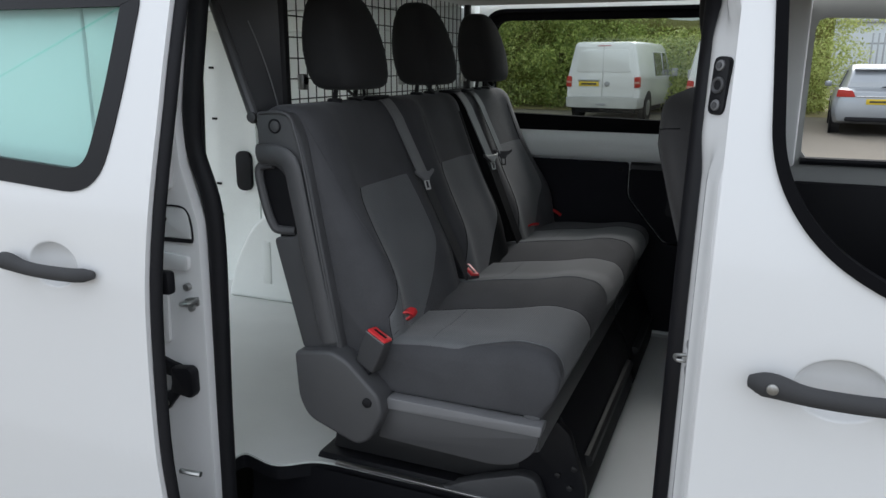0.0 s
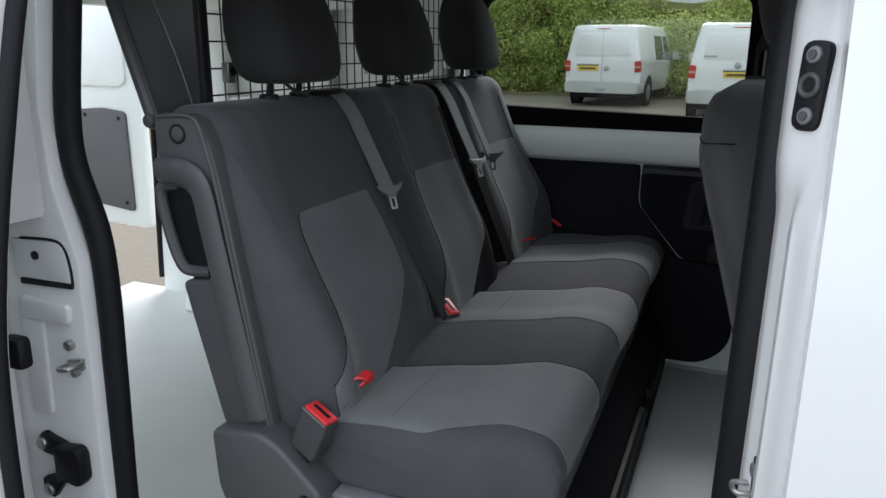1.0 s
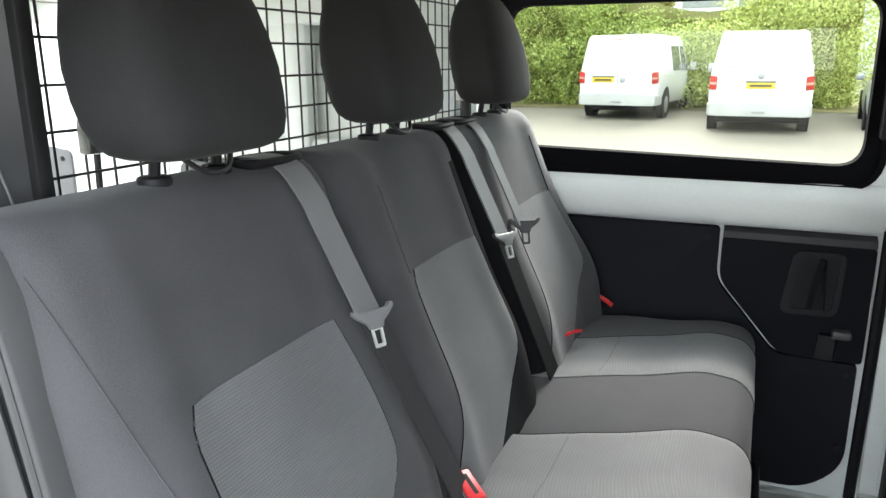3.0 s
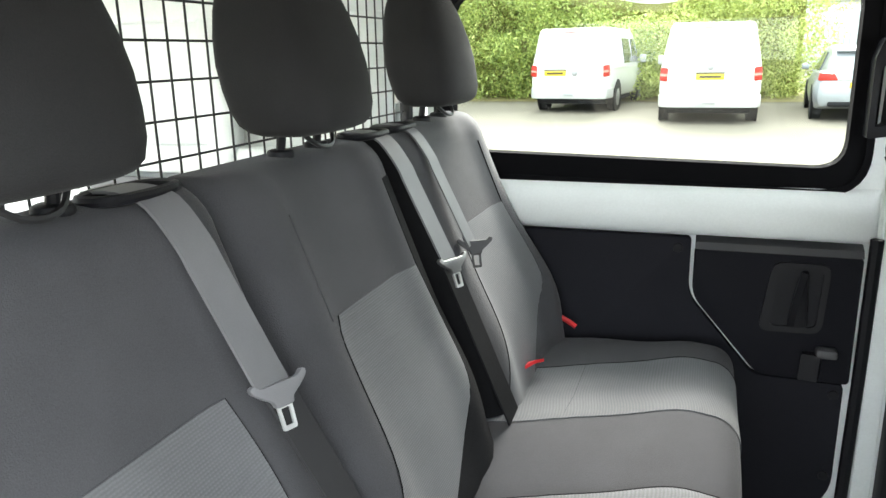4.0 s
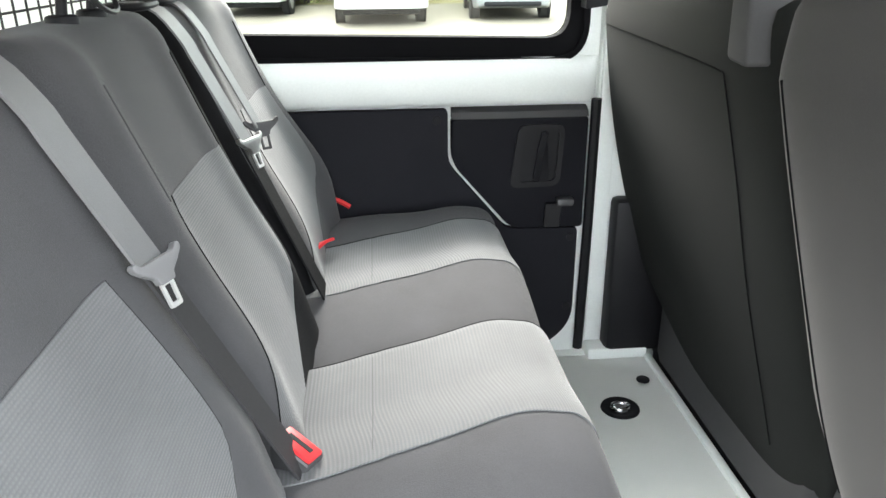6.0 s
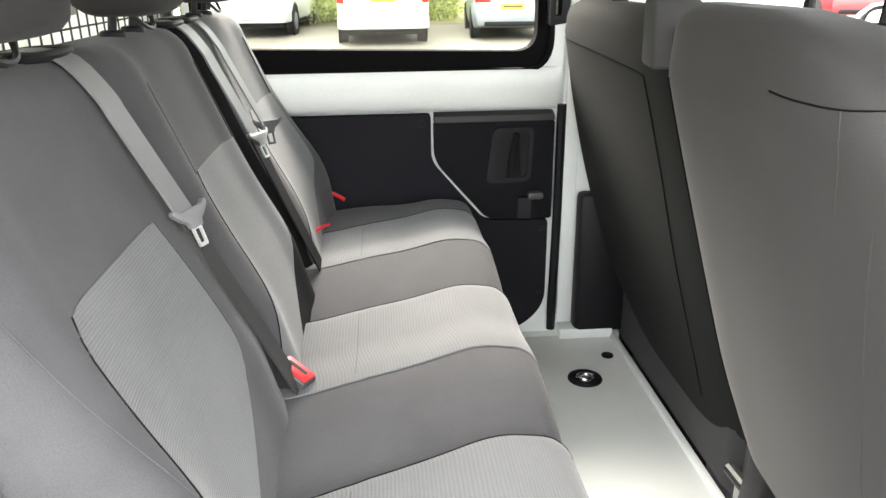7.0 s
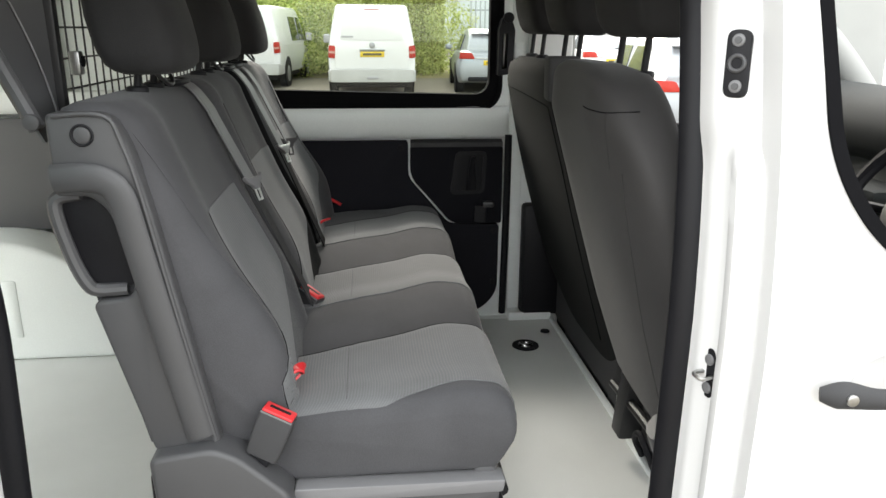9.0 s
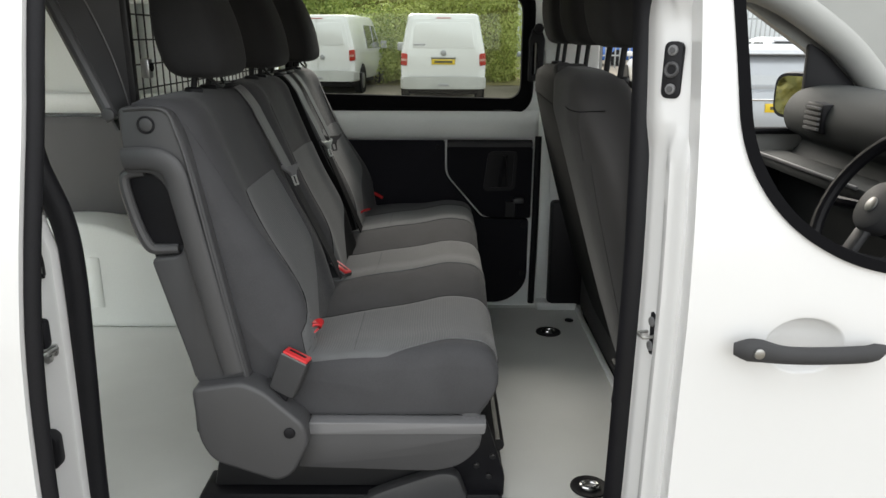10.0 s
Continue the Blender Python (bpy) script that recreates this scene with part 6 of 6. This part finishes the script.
def leaves(blobs, count, size, rng):
    """Leaf blades, each a bent pair of triangles, scattered through the shells of ellipsoids."""
    bl = np.array(blobs)
    wgt = bl[:, 3] * bl[:, 4] * bl[:, 5]
    pick = rng.choice(len(bl), count, p=wgt / wgt.sum())
    d = rng.normal(size=(count, 3))
    d /= np.linalg.norm(d, axis=1)[:, None]
    r = (0.62 + 0.48 * rng.random(count) ** 0.7)[:, None]
    c = bl[pick, :3] + d * r * bl[pick, 3:6]
    u = rng.normal(size=(count, 3))
    u /= np.linalg.norm(u, axis=1)[:, None]
    v = np.cross(u, d + 0.4 * rng.normal(size=(count, 3)))
    v /= np.linalg.norm(v, axis=1)[:, None] + 1e-9
    s = (size * (0.6 + 0.8 * rng.random(count)))[:, None]
    vs = np.stack([c - u * s, c + v * s * 0.45, c + u * s, c - v * s * 0.45], 1).reshape(-1, 3)
    fs = np.arange(count * 4).reshape(-1, 4)
    me = bpy.data.meshes.new("leaves")
    me.from_pydata(vs.tolist(), [], fs.tolist())
    return me


def foliage(name, blobs, count, size, material, seed, parent=None):
    me = leaves(blobs, count, size, np.random.default_rng(seed))
    me.materials.append(material)
    ob = new(name, me)
    if parent is not None:
        ob.parent = parent
        ob.matrix_parent_inverse = parent.matrix_world.inverted()
    return ob


def tree(at, height, spread, material, seed, label, count=5200, size=0.16):
    rng = random.Random(seed)
    z0 = gz(at[1])
    o = thing("tree", label, "tree", (*at, z0), "trees")
    trunk = [(at[0] + 0.10 * math.sin(i * 0.9 + seed), at[1] + 0.08 * math.cos(i * 1.1 + seed), z0 - 0.1 + height * 0.62 * i / 7) for i in range(8)]
    part("trunk", tube(smooth_line(trunk, 2), lin(0.17, 0.05, 15), 8), BARK, o)
    blobs = []
    for k in range(9):
        an, hh = k * 2.4 + seed, height * (0.35 + 0.06 * k)
        tip = (at[0] + spread * 0.7 * math.cos(an), at[1] + spread * 0.7 * math.sin(an), z0 + hh + 0.5)
        part("limb", tube(smooth_line([trunk[min(7, 2 + k // 2)], ((trunk[3][0] + tip[0]) / 2, (trunk[3][1] + tip[1]) / 2, z0 + hh), tip], 3), lin(0.05, 0.015, 7), 6), BARK, o)
        for _ in range(2):
            blobs.append((tip[0] + rng.uniform(-0.6, 0.6), tip[1] + rng.uniform(-0.6, 0.6), tip[2] + rng.uniform(-0.5, 0.6), spread * rng.uniform(0.30, 0.5), spread * rng.uniform(0.30, 0.5), spread * rng.uniform(0.22, 0.4)))
    foliage("crown", blobs, count, size, material, seed, o)
    return o


hr_ = random.Random(5)
dense, pale = [], []
for i in range(95):
    x = -26 + 28.4 * (i + hr_.random()) / 95
    top = 3.6 + 0.9 * math.sin(x * 0.7) + (1.2 if x < -6 else 1.4 if x > -1.4 else -1.0) + hr_.uniform(-0.5, 0.4)
    for z in lin(0.45, top, 6):
        blob = (x + hr_.uniform(-0.5, 0.5), 22.6 + hr_.uniform(-1.1, 1.0), gz(23) + z, hr_.uniform(0.35, 0.85), hr_.uniform(0.4, 0.8), hr_.uniform(0.35, 0.7))
        (pale if x > -2.2 + hr_.uniform(-0.8, 0.8) or hr_.random() < 0.16 else dense).append(blob)
tagged(foliage("hedge", dense, 150000, 0.052, LEAF, 3), "dense green hedge of mixed shrubs behind the parked vans", "hedge", kind="stuff")
tagged(foliage("hedge", pale, 80000, 0.046, LEAF_PALE, 4), "pale yellow-green birch scrub in the hedge behind the vans", "hedge", kind="stuff")
# solid sheet behind the leaves, added for the shadowed gaps between them
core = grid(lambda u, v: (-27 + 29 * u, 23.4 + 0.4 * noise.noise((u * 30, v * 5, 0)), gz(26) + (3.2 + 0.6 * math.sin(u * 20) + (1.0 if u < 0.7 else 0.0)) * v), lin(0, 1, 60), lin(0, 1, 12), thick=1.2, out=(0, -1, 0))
tagged(part("hedge_shade_sheet", core, LEAF_DRY, None), "sheet standing in for the shaded inside of the hedge", "hedge", kind="stuff")
for i, (x, y, h, s) in enumerate(((-13, 25.0, 7.5, 3.0), (-8.5, 25.5, 7.0, 2.6), (-5.4, 25.6, 6.0, 2.2), (-19, 27, 8, 3.0))):
    tree((x, y), h, s, LEAF if i % 2 else LEAF_DRY, 11 + i, "green leafy tree standing in the hedge behind the vans")
for i, (x, y) in enumerate(((-15.5, 10.5), (-16.5, 6.5), (-15.0, 14.5), (-17.5, 2.0))):
    tree((x, y), 7.0, 2.8, LEAF_DARK, 31 + i, "dark woodland tree behind the rear of the van", 4200, 0.2)
blobs = [(-13.2 + hr_.uniform(-0.8, 0.8), -2 + 20 * i / 26, gz(8) + hr_.uniform(0.2, 0.8), hr_.uniform(0.5, 0.9), hr_.uniform(0.5, 0.9), hr_.uniform(0.4, 0.8)) for i in range(27)]
tagged(foliage("undergrowth", blobs, 9000, 0.14, LEAF_DRY, 8), "yellowing undergrowth along the verge", "undergrowth", kind="stuff")

# ---- pale building and steel fence beyond the hedge ----
bd = thing("warehouse", "pale clad warehouse with dark window bands behind the hedge", "building", (8, 46, gz(46)))
part("wall", box((-9, 46, 0.0), (34, 60, 9.5), 0.05), CLAD, bd)
part("roof_edge", box((-9.3, 45.7, 9.3), (34.3, 60, 9.8), 0.05), ALLOY, bd)
for i in range(14):
    for z in (4.4, 7.0):
        part("window", box((-8 + i * 3.0, 45.93, z), (-5.8 + i * 3.0, 46.02, z + 1.2), 0.02), PALE_WIN, bd, "window painted pale for reflected sky")
part("gutter_rail", box((-9, 45.8, 3.9), (34, 46.0, 4.05), 0.03), ALLOY, bd)
part("lower_shade", box((-9, 45.85, 5.9), (34, 46.0, 6.05), 0.03), ALLOY, bd)
fe = thing("steel_fence", "galvanised steel palisade fence at the far side of the yard", "fence", (14, 30, gz(30)))
for z in (0.5, 2.0):
    part("fence_rail", box((3.8, 31.0, gz(31) + z), (30, 31.05, gz(31) + z + 0.06)), FENCE, fe)
pale = box((-0.03, -0.012, 0.0), (0.03, 0.012, 2.4), 0.004)
first = part("fence_pale", pale, FENCE, fe)
first.location = Vector((3.9, 31.0, gz(31))) - fe.location
first.matrix_parent_inverse = Matrix.Identity(4)
for i in range(1, 130):
    o = new("fence_pale", first.data)
    o.parent = fe
    o.location = Vector((3.9 + i * 0.2, 31.0, gz(31))) - fe.location
